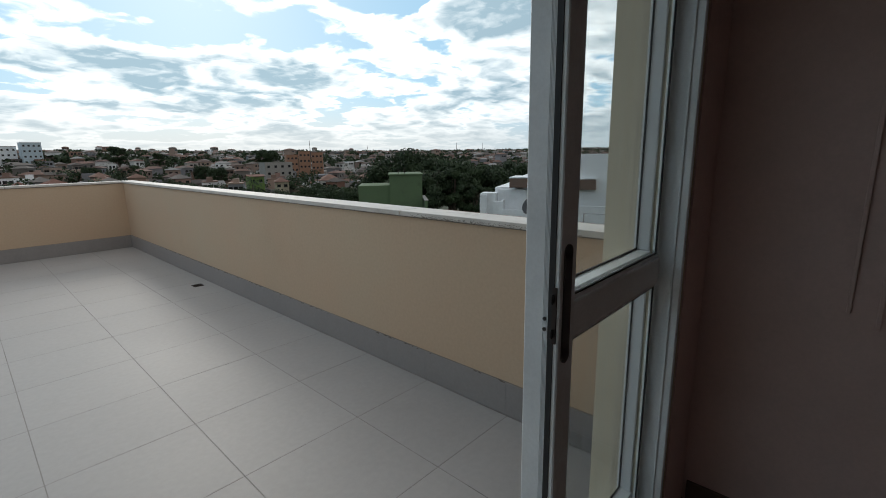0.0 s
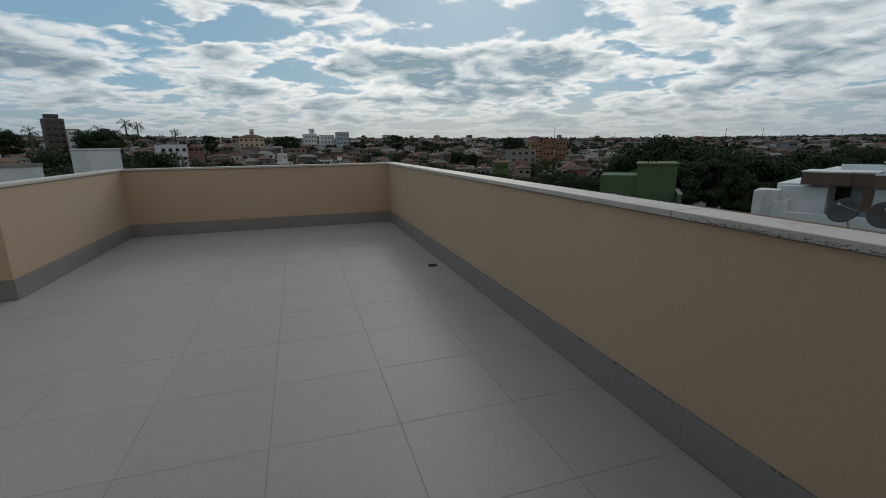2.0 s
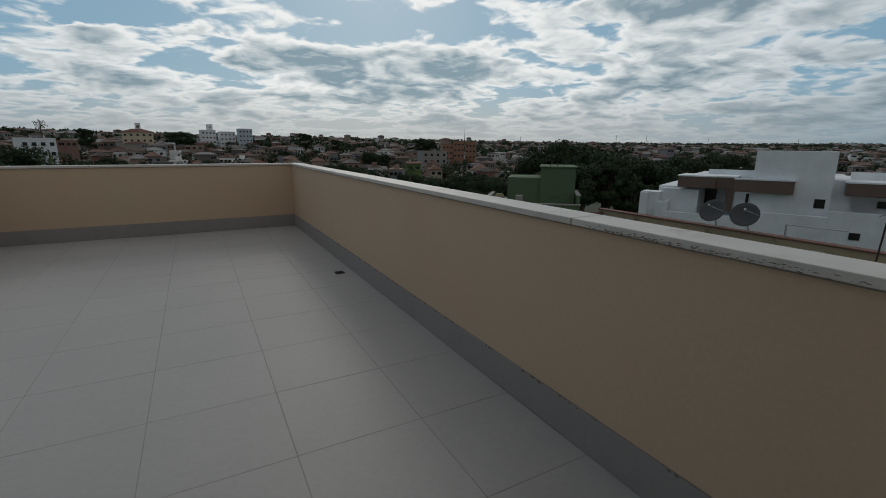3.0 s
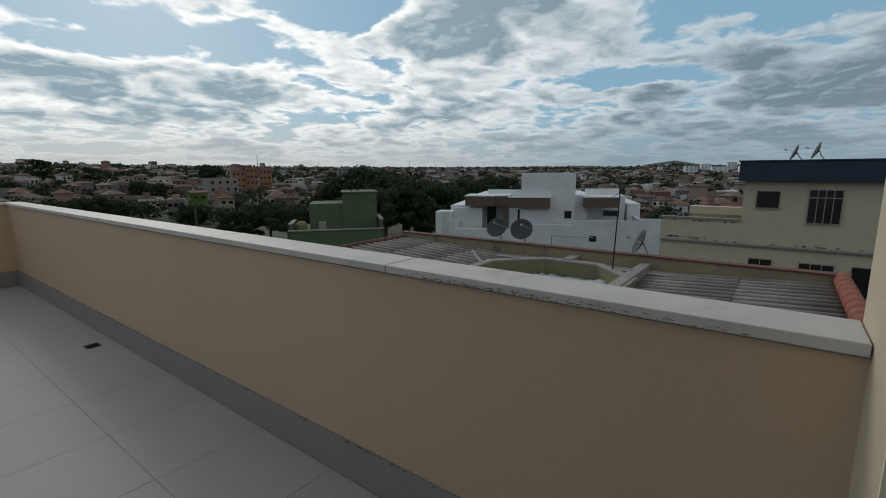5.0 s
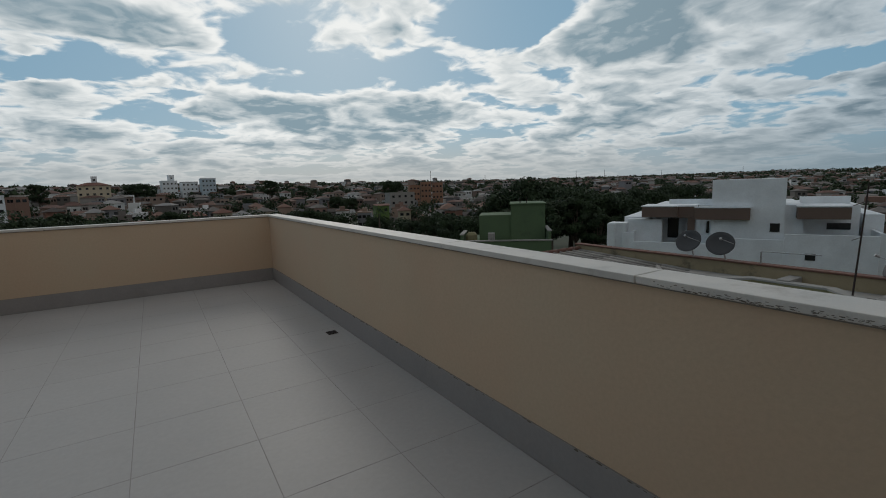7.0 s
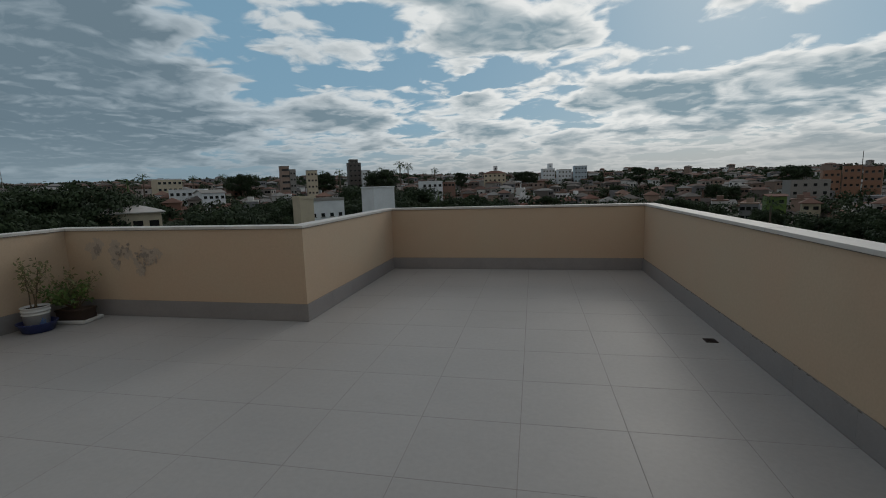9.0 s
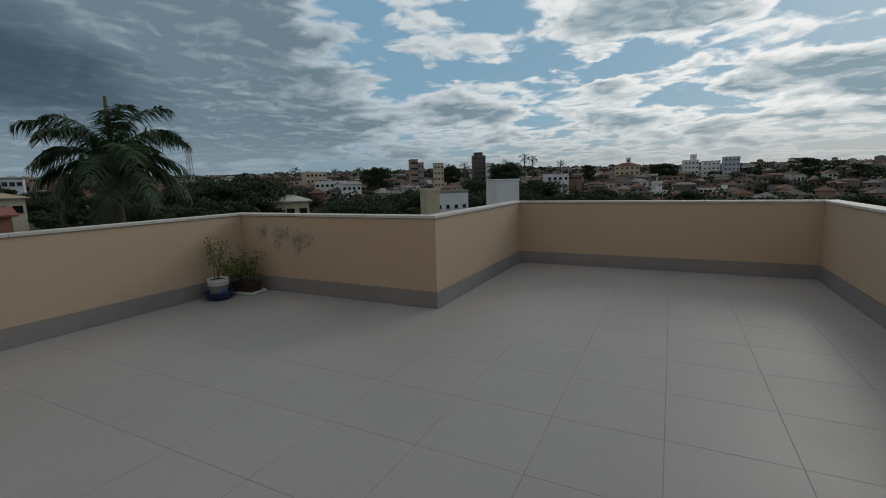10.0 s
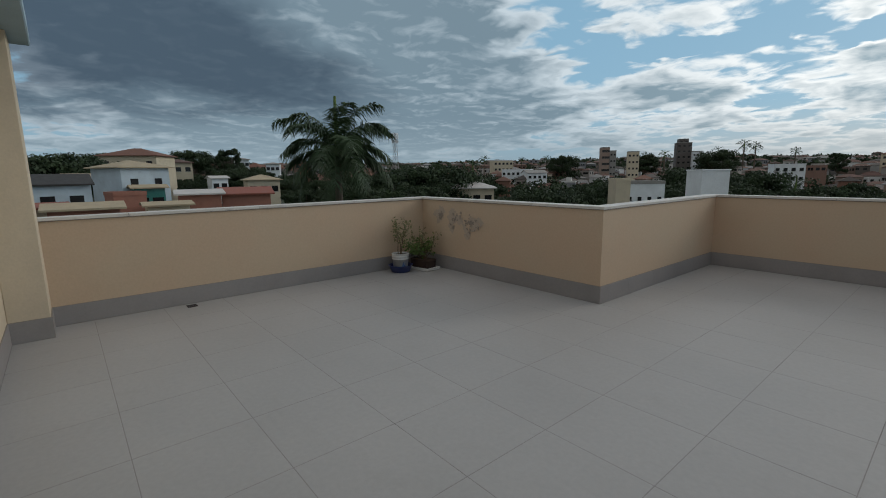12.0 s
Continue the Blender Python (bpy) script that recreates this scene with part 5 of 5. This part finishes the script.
# the dark wood beyond the green house
for az, r, el in ((42.2, 84, -0.4), (44.0, 80, 0.4), (46.0, 82, 0.7), (48.4, 79, 0.45), (50.4, 80, 0.0), (52.6, 80, -0.9), (43.3, 72, -1.6), (46.0, 70, -1.2), (49.0, 70, -1.3), (51.6, 70, -2.2), (54.5, 84, -2.2),
                  (28.0, 88, -3.6), (30.0, 84, -3.5), (32.2, 86, -3.2), (34.3, 80, -3.0), (36.4, 76, -3.1), (38.2, 90, -2.6), (24.0, 120, -3.2), (56.5, 120, -1.0), (58.0, 150, -0.4), (60.2, 160, -0.6),
                  (12.5, 120, -2.2), (15.0, 118, -2.0), (17.2, 122, -2.3), (9.5, 240, -0.6), (19.5, 230, -0.8), (21.0, 220, -1.1), (13.2, 260, -0.3), (-12, 90, -1.6), (-9.5, 92, -1.4), (-7, 90, -1.5), (-4.5, 95, -1.9), (-14.5, 88, -1.5), (-17, 95, -1.0), (-23.5, 75, -0.9), (-25.5, 78, -1.2), (-33.5, 70, -2.3), (-37, 60, -2.6), (-39, 62, -2.9), (-31.5, 95, -1.6),
                  (-50, 75, 0.9), (-52, 72, 1.4), (-54, 78, 1.2), (-56, 70, 1.0), (-58, 74, 0.9), (-49, 90, 0.5), (-60, 70, 0.4), (-62, 68, 0.5), (-64, 70, 0.3), (-47.5, 100, 0.3), (-53, 60, -0.6), (-57, 58, -0.8), (-61, 60, -0.9),
                  (-66, 130, 0.7), (-68, 135, 0.8), (-70.5, 140, 1.0), (-72.5, 135, 0.9), (-74.5, 138, 0.9), (-76.5, 142, 1.2), (-75, 180, 2.3), (-73, 190, 1.9), (-78, 130, 0.3), (-79.5, 125, -0.2),
                  (-66.5, 84, -0.9), (-68, 96, -0.2), (-69.5, 104, 0.1), (-72, 112, 0.4), (-73.5, 118, 0.6), (-75, 122, 0.7), (-77.5, 118, 0.0), (-78.6, 112, -0.4), (-74.6, 98, -0.9), (-68.3, 80, -1.6),
                  (-88, 90, 2.4), (-90, 85, 3.0), (-92, 88, 2.9), (-94, 86, 2.7), (-86.6, 125, 2.4), (-96, 80, 2.6), (12.0, 300, 2.0), (-74.6, 150, 3.3), (-78.2, 150, 2.6), (26.3, 330, 1.1), (-1.2, 330, 1.5), (-19.0, 250, 1.9), (-26.0, 250, 1.8), (-9.0, 280, 1.7), (-35, 240, 1.8), (15.5, 320, 0.9), (-33, 120, -0.4), (-16.2, 110, 0.2), (-21.3, 115, 0.3), (-18.5, 105, -0.3), (-7.5, 120, -0.3), (-28.2, 100, -0.1), (1.5, 115, -1.2)):
    tops(az, r, el)


# ---- palms ----
def palm(fronds, length, trunk_h, seed, detail=26):
    p = thing("palm_tree", "tall royal palm with drooping dark green fronds", "palm tree")
    rnd = random.Random(seed)
    bm = bmesh.new()
    n = 7
    for k in range(n):
        a, b = trunk_h * k / n, trunk_h * (k + 1) / n
        tube(bm, (0, 0, a), (0, 0, b), 0.27 - 0.012 * k, 0.258 - 0.012 * k, 12)
    part("trunk", bm, "bark", p, "pale grey ringed trunk")
    bm = bmesh.new()
    tube(bm, (0, 0, trunk_h), (0, 0, trunk_h + 0.9), 0.18, 0.12, 12)
    tube(bm, (0, 0, trunk_h + 0.9), (0.03, 0, trunk_h + length * 0.9), 0.12, 0.075, 8)
    part("crownshaft", bm, "herb", p, "green upright spear and crownshaft")
    for f in range(fronds):
        az = f * 2.399 + rnd.uniform(-0.2, 0.2)
        up = math.radians(78 - 125 * (f / fronds) + rnd.uniform(-9, 9))
        out = Vector((math.cos(az), math.sin(az), 0))
        side = Vector((-math.sin(az), math.cos(az), 0))
        bm = bmesh.new()
        q = Vector((0, 0, trunk_h + 0.6))
        ang = up
        L_ = length * rnd.uniform(0.85, 1.08)
        st = L_ / detail
        for k in range(detail):
            d = out * math.cos(ang) + Vector((0, 0, math.sin(ang)))
            e = q + d * st
            u = k / detail
            tube(bm, q, e, 0.03 * (1 - u) + 0.006, 0.03 * (1 - u) + 0.004, 4)
            if k > 2:
                ll = 0.95 * math.sin(math.pi * min(1, 0.12 + u * 0.86)) ** 0.6 * length / 3
                nrm = side.cross(d)
                for s in (-1, 1):
                    for _j in range(2):
                        b0 = q.lerp(e, rnd.random())
                        tip = b0 + side * s * ll * rnd.uniform(0.5, 0.8) + d * ll * 0.45 + Vector((0, 0, -ll * rnd.uniform(0.1, 0.85))) + nrm * rnd.uniform(-0.12, 0.22)
                        midp = b0.lerp(tip, 0.45) + Vector((0, 0, ll * 0.14))
                        wv = d * 0.02
                        vs_ = [bm.verts.new(c) for c in (b0 - wv, b0 + wv, midp + wv * 1.2, tip, midp - wv * 1.2)]
                        bm.faces.new(vs_)
            q = e
            ang = max(ang - math.radians((70 + 45 * (1 - f / fronds)) / detail) * (0.2 + 1.4 * u), -1.5)
        part("frond", bm, "palm_leaf", p)
    return p


big_palm = palm(32, 3.7, 10.2, 3, 34)
px, py = polar(-62.4, 26)
big_palm.matrix_basis = pose(px, py, -8.0)
small = palm(13, 2.6, 9.0, 8, 12)
tagged(small, "distant slender palm tree with a small dark crown", group="far palms")


def far_palm(az, r, el, first=False):
    x, y = polar(az, r)
    s = 1.0 + 0.15 * math.sin(az * 3)
    z = EYE[2] + r * math.tan(radians(el)) - 10 * s
    z = min(z, height(x, y))
    s = (EYE[2] + r * math.tan(radians(el)) - z) / 10.5
    m = pose(x, y, z, 0, 0, az * 7)
    if first:
        small.matrix_basis = m
        small.scale = (s,) * 3
        return small
    o = copy_thing(small, m)
    o.scale = (s,) * 3
    return o


far_palm(-16.6, 300, 2.75, True)
for az, r, el in ((-15.6, 305, 2.55), (-18.9, 310, 2.2), (-26, 290, 1.9), (-37.0, 260, 1.7), (-44.6, 230, 1.8), (-40, 270, 1.6), (-12.3, 300, 1.9), (-33.5, 280, 1.6), (-12.0, 92, -1.3), (24.5, 115, -2.5), (-24, 235, 1.9), (-46, 110, 1.0)):
    far_palm(az, r, el)

# lattice radio mast and distant aerials
mast = thing("radio_mast", "tall grey lattice radio mast with antennas at its head", "mast", (*polar(-55.6, 150), 0))
mast.location.z = height(mast.location.x, mast.location.y)
mh = EYE[2] + 150 * math.tan(radians(4.9)) - mast.location.z
bm = bmesh.new()
for s, t_ in ((-1, -1), (1, -1), (1, 1), (-1, 1)):
    tube(bm, (s * 0.9, t_ * 0.9, 0), (s * 0.35, t_ * 0.35, mh), 0.08, 0.06, 5)
nseg = 12
for k in range(nseg):
    a, b = k / nseg, (k + 1) / nseg
    wa, wb_ = 0.9 - 0.55 * a, 0.9 - 0.55 * b
    for s1, t1, s2, t2 in ((-1, -1, 1, -1), (1, -1, 1, 1), (1, 1, -1, 1), (-1, 1, -1, -1)):
        tube(bm, (s1 * wa, t1 * wa, a * mh), (s2 * wb_, t2 * wb_, b * mh), 0.04, None, 4)
part("lattice", bm, "metal", mast)
for k, zz in enumerate((mh - 0.6, mh - 1.6, mh - 2.8)):
    bm = bmesh.new()
    for j in range(5):
        a = j * 1.2566 + k
        c = Vector((0.9 * math.cos(a), 0.9 * math.sin(a), zz))
        box(bm, c.x - 0.16, c.x + 0.16, c.y - 0.16, c.y + 0.16, zz - 0.5, zz + 0.5)
    part("antenna_panel", bm, "white", mast)
for az, r, el in ((31.2, 400, 1.9), (38.0, 500, 1.2), (49.0, 450, 1.35), (52.2, 600, 1.3), (58.3, 700, 0.95), (66.0, 900, 1.0)):
    x, y = polar(az, r)
    g = height(x, y)
    t = EYE[2] + r * math.tan(radians(el))
    ob = thing("aerial_mast", "thin distant grey aerial mast", "mast", (x, y, g), group="far aerials")
    bm = bmesh.new()
    tube(bm, (0, 0, 0), (0, 0, t - g), 0.35, 0.15, 5)
    part("pole", bm, "dark_metal", ob)


# ---- the town ----
town_rnd = random.Random(11)
protos = []
for i in range(8):
    w, d = town_rnd.uniform(4.6, 7.2), town_rnd.uniform(4.2, 6)
    st = 1 if i % 3 else 2
    H = 2.9 * st
    h = thing("town_house", "rendered town house with a clay tiled pitched roof", "house", group="town houses")
    part("wall", B(-w / 2, w / 2, -d / 2, d / 2, -4, H), "town_wall", h)
    if i % 4 == 3:
        tagged(h, "flat-roofed unpainted town house with roof parapet")
        bm = B(-w / 2 - 0.1, w / 2 + 0.1, -d / 2 - 0.1, d / 2 + 0.1, H, H + 0.5)
        box(bm, -1, 1, -1, 1, H + 0.5, H + 1.9)
        part("roof_parapet", bm, "town_wall", h)
    elif i % 2:
        part("roof", gable(w, d, 1.5), "town_roof", h, m=pose(0, 0, H + 0.14))
    else:
        part("roof", hip(w, d, 1.6), "town_roof", h, m=pose(0, 0, H + 0.12))
    for s in range(st):
        for k in range(2 + i % 2):
            x = -w / 2 + w * (k + 0.5) / (2 + i % 2)
            part("window", B(x - 0.65, x + 0.65, -d / 2 - 0.05, -d / 2 + 0.05, 0.9 + s * 2.9, 2.0 + s * 2.9), "window", h)
    protos.append(h)

slots = []
r = 180.0
while r < 430:
    step_az = math.degrees(9.0 / r)
    az = -97.0
    while az < 92:
        a = az + town_rnd.uniform(-0.3, 0.3) * step_az
        q = r + town_rnd.uniform(-4, 4)
        skip = (38 < a < 56 and r < 125) or (-66 < a < -46 and r < 120) or (-98 < a < -68 and r < 125) or town_rnd.random() < 0.16
        if not skip:
            slots.append((a, q))
        az += step_az
    r += 10.5
used = 0
for i, (az, q) in enumerate(slots):
    x, y = polar(az, q)
    z = height(x, y)
    m = pose(x, y, z, 0, 0, -az + town_rnd.choice((0, 90, 20, -25, 10)) + town_rnd.uniform(-8, 8))
    if i < 8:
        protos[i].matrix_basis = m
    else:
        copy_thing(protos[i % 8], m)
    used += 1
    if used >= 300:
        break

# beyond: houses and trees that nobody could count
frnd = np.random.RandomState(5)


def scatter(r0, r1, n, az0=-97, az1=95):
    rr = np.sqrt(frnd.uniform(r0 ** 2, r1 ** 2, n))
    aa = frnd.uniform(az0, az1, n)
    return [(float(a), float(b)) for a, b in zip(aa, rr)]


WV, WF, RV, RF, DV, DF = [], [], [], [], [], []
for az, q in slots[300:] + scatter(420, 800, 6500) + scatter(800, 2600, 9000, -30, 95):
    if q > 1650 and az > 72:
        continue
    x, y = polar(az, q)
    z = height(x, y)
    w, d = frnd.uniform(2.0, 4.2), frnd.uniform(1.8, 3.2)
    h = 3.0 + 3.0 * (frnd.rand() < 0.35) + (5 if frnd.rand() < 0.015 else 0)
    t = frnd.uniform(0, math.pi)
    c, s = math.cos(t), math.sin(t)
    i = len(WV)
    for sz in (-3, h):
        for ux, uy in ((-w, -d), (w, -d), (w, d), (-w, d)):
            WV.append((x + ux * c - uy * s, y + ux * s + uy * c, z + sz))
    WF += [(i, i + 1, i + 5, i + 4), (i + 1, i + 2, i + 6, i + 5), (i + 2, i + 3, i + 7, i + 6), (i + 3, i, i + 4, i + 7), (i + 4, i + 5, i + 6, i + 7)]
    if frnd.rand() < 0.72:
        j = len(RV)
        for ux, uy in ((-w - 0.5, -d - 0.5), (w + 0.5, -d - 0.5), (w + 0.5, d + 0.5), (-w - 0.5, d + 0.5)):
            RV.append((x + ux * c - uy * s, y + ux * s + uy * c, z + h + 0.05))
        for ux in (-w * 0.5, w * 0.5):
            RV.append((x + ux * c, y + ux * s, z + h + 1.1))
        RF += [(j, j + 1, j + 5, j + 4), (j + 1, j + 2, j + 5), (j + 2, j + 3, j + 4, j + 5), (j + 3, j, j + 4)]
    for fx, fy, gx, gy in ((-0.5, -1, 1, 0), (0.4, -1, 1, 0), (-1, 0.3, 0, 1), (-1, -0.4, 0, 1)):
        ox, oy = fx * w * (1.01 if abs(fx) == 1 else 1), fy * d * (1.01 if abs(fy) == 1 else 1)
        j = len(DV)
        for e, zz in ((-0.7, 1.0), (0.7, 1.0), (0.7, 2.1), (-0.7, 2.1)):
            ux, uy = ox + gx * e, oy + gy * e
            DV.append((x + ux * c - uy * s, y + ux * s + uy * c, z + zz + (h - 3.0)))
        DF.append((j, j + 1, j + 2, j + 3))
raw("distant_house_walls", WV, WF, "far_wall", "walls of distant town houses in mixed pale colours", "stuff", "houses")
raw("distant_house_roofs", RV, RF, "far_roof", "clay and grey roofs of distant town houses", "stuff", "roofs")
raw("distant_house_windows", DV, DF, "window", "dark windows of distant town houses", "stuff", "windows")

CV, CF = [], []
fringe = [(float(frnd.uniform(-97, 30)), float(frnd.uniform(400, 560))) for _ in range(260)] + [(float(frnd.uniform(-46, 22)), float(frnd.uniform(140, 200))) for _ in range(120)]
for az, q in fringe + scatter(110, 400, 620) + scatter(330, 1000, 4600) + scatter(1000, 2600, 1500, -30, 95):
    if q > 1650 and az > 72:
        continue
    x, y = polar(az, q)
    z = height(x, y)
    R = frnd.uniform(1.8, 4.0) * (1 + q / 1500)
    H = frnd.uniform(2.2, 5.0)
    n = 190 if q < 330 else 60
    ls = 0.3 if q < 330 else 0.7
    cc = frnd.normal(0, 1, (n, 3))
    cc /= np.linalg.norm(cc, axis=1)[:, None]
    lump = 1 + 0.3 * np.sin(cc[:, 0] * 5 + az) * np.cos(cc[:, 1] * 4 + q)
    P_ = cc * (lump * frnd.uniform(0.7, 1.05, n))[:, None] * (R, R, R * 0.72) + (x, y, z + H)
    A_ = frnd.normal(0, 1, (n, 3))
    B_ = np.cross(A_, cc)
    A_ /= np.linalg.norm(A_, axis=1)[:, None]
    B_ /= np.linalg.norm(B_, axis=1)[:, None] + 1e-6
    for p, a, b in zip(P_, A_ * ls * (1 + R / 6), B_ * ls * (1 + R / 6)):
        i = len(CV)
        CV += [tuple(p + a), tuple(p + b * 0.8), tuple(p - a), tuple(p - b * 0.8)]
        CF.append((i, i + 1, i + 2, i + 3))
raw("town_trees", CV, CF, "leaf", "dark green trees and hedges scattered through the town", "stuff", "trees")


# ---- coping stones ----
coping = thing("trim", "white stone coping slabs on the parapet with dark mould on the edge", "coping", (0, 0, T_TOP), kind="structure")


def stone(x0, x1, y0, y1, label=""):
    return part("coping_stone", B(x0, x1, y0, y1, 0.0, 0.03, bevel=0.004, segs=2), "coping", coping, label)


G = 0.003
ys = [YD - 0.0, -6.507, -5.139, -3.77, -2.40, -1.03, 0.17]
for a, b in zip(ys, ys[1:]):
    stone(-0.02, 0.17, a + G, b - G)
xs = [-0.02, -1.35, -2.72, XS + 0.02]
for a, b in zip(xs, xs[1:]):
    stone(b + G, a - G, -0.02, 0.17)
stone(XS - 0.17, XS + 0.02 - G, YS + 0.19 - 0.02, -1.5)
stone(XS - 0.17, XS + 0.02 - G, -1.5 + G * 2, 0.17)
xs = [XS + 0.02, -5.0, -6.1, XL + 0.02]
for a, b in zip(xs, xs[1:]):
    stone(b + G, a - G, YS - 0.02, YS + 0.168)
ys = [YS + 0.168, -4.3, -5.6, -6.9, YD]
for a, b in zip(ys, ys[1:]):
    stone(XL - 0.17, XL + 0.02, b + G, a - G)
# strip added to draw the dark line below the stones' overhang
bm = bmesh.new()
for a, b, c, d in ((-0.007, 0.157, YD, 0.157), (XS - 0.157, -0.007, -0.007, 0.157), (XS - 0.157, XS + 0.007, YS + 0.157, -0.007), (XL - 0.007, XS + 0.007, YS - 0.007, YS + 0.157), (XL - 0.157, XL + 0.007, YD, YS - 0.007)):
    box(bm, a, b, c, d, -0.007, 0.0)
part("mortar_bed", bm, "mortar", coping, "thin added strip that draws the dark line under the coping")
# mould growing along the stone's front edge
mr = random.Random(3)
bm = bmesh.new()
for _ in range(170):
    y = mr.triangular(-7.8, -6.5, -6.8)
    s = mr.uniform(0.0006, 0.0022)
    bmesh.ops.create_icosphere(bm, subdivisions=1, radius=1, matrix=Matrix.Translation((-0.0205, y, mr.triangular(0.001, 0.02, 0.004))) @ Matrix.Diagonal((0.0012, s * 4, s * 0.7, 1)))
part("mould", bm, "mould", coping, "dark mould specks", kind="stuff")

# ---- skirting tiles ----
skirting = thing("baseboard", "grey porcelain skirting tiles round the terrace", "skirting", (0, 0, 0), kind="structure")
mort = bmesh.new()
SH = 0.009


def skirt_run(x0, y0, x1, y1, nx, ny):
    """Skirting tiles from one corner to the next, standing out by nx, ny."""
    d = Vector((x1 - x0, y1 - y0))
    n = max(1, math.ceil(d.length / 0.607))
    for k in range(n):
        a = Vector((x0, y0)) + d * (k / n if n == 1 else min(1, k * 0.607 / d.length))
        b = Vector((x0, y0)) + d * min(1, (k + 1) * 0.607 / d.length)
        if (b - a).length < 0.02:
            continue
        e = d.normalized() * 0.0003
        a, b = a + e, b - e
        xs_, ys_ = sorted((a.x, b.x)), sorted((a.y, b.y))
        if nx:
            xs_ = sorted((x0, x0 + nx * SH))
        else:
            ys_ = sorted((y0, y0 + ny * SH))
        part("skirting_tile", B(xs_[0], xs_[1], ys_[0], ys_[1], 0.002, SK, bevel=0.0006), "skirt", skirting)
    xs_, ys_ = sorted((x0, x1)), sorted((y0, y1))
    if nx:
        xs_ = sorted((x0, x0 + nx * 0.005))
    else:
        ys_ = sorted((y0, y0 + ny * 0.005))
    box(mort, xs_[0], xs_[1], ys_[0], ys_[1], 0.0, SK + 0.004)


skirt_run(XA, YF, XA, YD, -1, 0)
skirt_run(XS, YF, XA - SH, YF, 0, -1)
skirt_run(XS, YS, XS, YF - SH, 1, 0)
skirt_run(XS + SH, YS, XL, YS, 0, -1)
skirt_run(XL, YS - SH, XL, -7.6, 1, 0)
skirt_run(XL + SH, -7.6, -6.8, -7.6, 0, 1)
skirt_run(-6.8, -7.6 + SH, -6.8, YD, 1, 0)
skirt_run(-6.8 + SH, YD, DX0, YD, 0, 1)
skirt_run(DX1, YD, XA - SH, YD, 0, 1)
part("skirting_mortar", mort, "mortar", skirting, "rough mortar line above the skirting")
bm = bmesh.new()
for _ in range(90):
    y = mr.uniform(-7.8, -1.5)
    s = mr.uniform(0.002, 0.005)
    bmesh.ops.create_icosphere(bm, subdivisions=1, radius=1, matrix=Matrix.Translation((-SH, y, SK + mr.uniform(-0.003, 0.004))) @ Matrix.Diagonal((0.002, s * 4, s, 1)))
part("dirt_crumbs", bm, "mould", skirting, "dark crumbs of dirt", kind="stuff")

# ---- floor tiles ----
PX_T, PY_T, X_T, Y_T, GAP = 0.6095, 0.598, -0.5455, -5.50, 0.0021
tile_cache = {}


def floor_tile(x0, x1, y0, y1, sink, tip):
    if x1 - x0 < 0.03 or y1 - y0 < 0.03:
        return
    w, d = round(x1 - x0 - 2 * GAP, 4), round(y1 - y0 - 2 * GAP, 4)
    if (w, d) not in tile_cache:
        bm = B(-w / 2, w / 2, -d / 2, d / 2, -0.008, 0, bevel=0.0005)
        me = bpy.data.meshes.new("floor_tile")
        bm.to_mesh(me)
        bm.free()
        me.materials.append(M["tile"])
        tile_cache[(w, d)] = me
    ob = new("floor_tile", tile_cache[(w, d)])
    ob.parent = floor
    ob.matrix_basis = pose((x0 + x1) / 2, (y0 + y1) / 2, sink, tip[0], tip[1], 0)


tr = random.Random(8)
for i in range(-12, 2):
    for j in range(-5, 11):
        x0, y0 = X_T + i * PX_T, Y_T + j * PY_T
        x1, y1 = min(x0 + PX_T, XA - SH), min(y0 + PY_T, YF - SH)
        x0, y0 = max(x0, XL + SH), max(y0, YD + SH)
        sink, tip = -tr.uniform(0, 0.0003), (tr.uniform(-0.03, 0.03), tr.uniform(-0.03, 0.03))
        if x0 >= x1 or y0 >= y1:
            continue
        if y1 > YS - SH and x0 < XS + SH:
            if y0 < YS - SH:
                floor_tile(x0, x1, y0, YS - SH, sink, tip)
                if x1 > XS + SH:
                    floor_tile(XS + SH, x1, YS - SH, y1, sink, tip)
            elif x1 > XS + SH:
                floor_tile(XS + SH, x1, y0, y1, sink, tip)
            continue
        floor_tile(x0, x1, y0, y1, sink, tip)
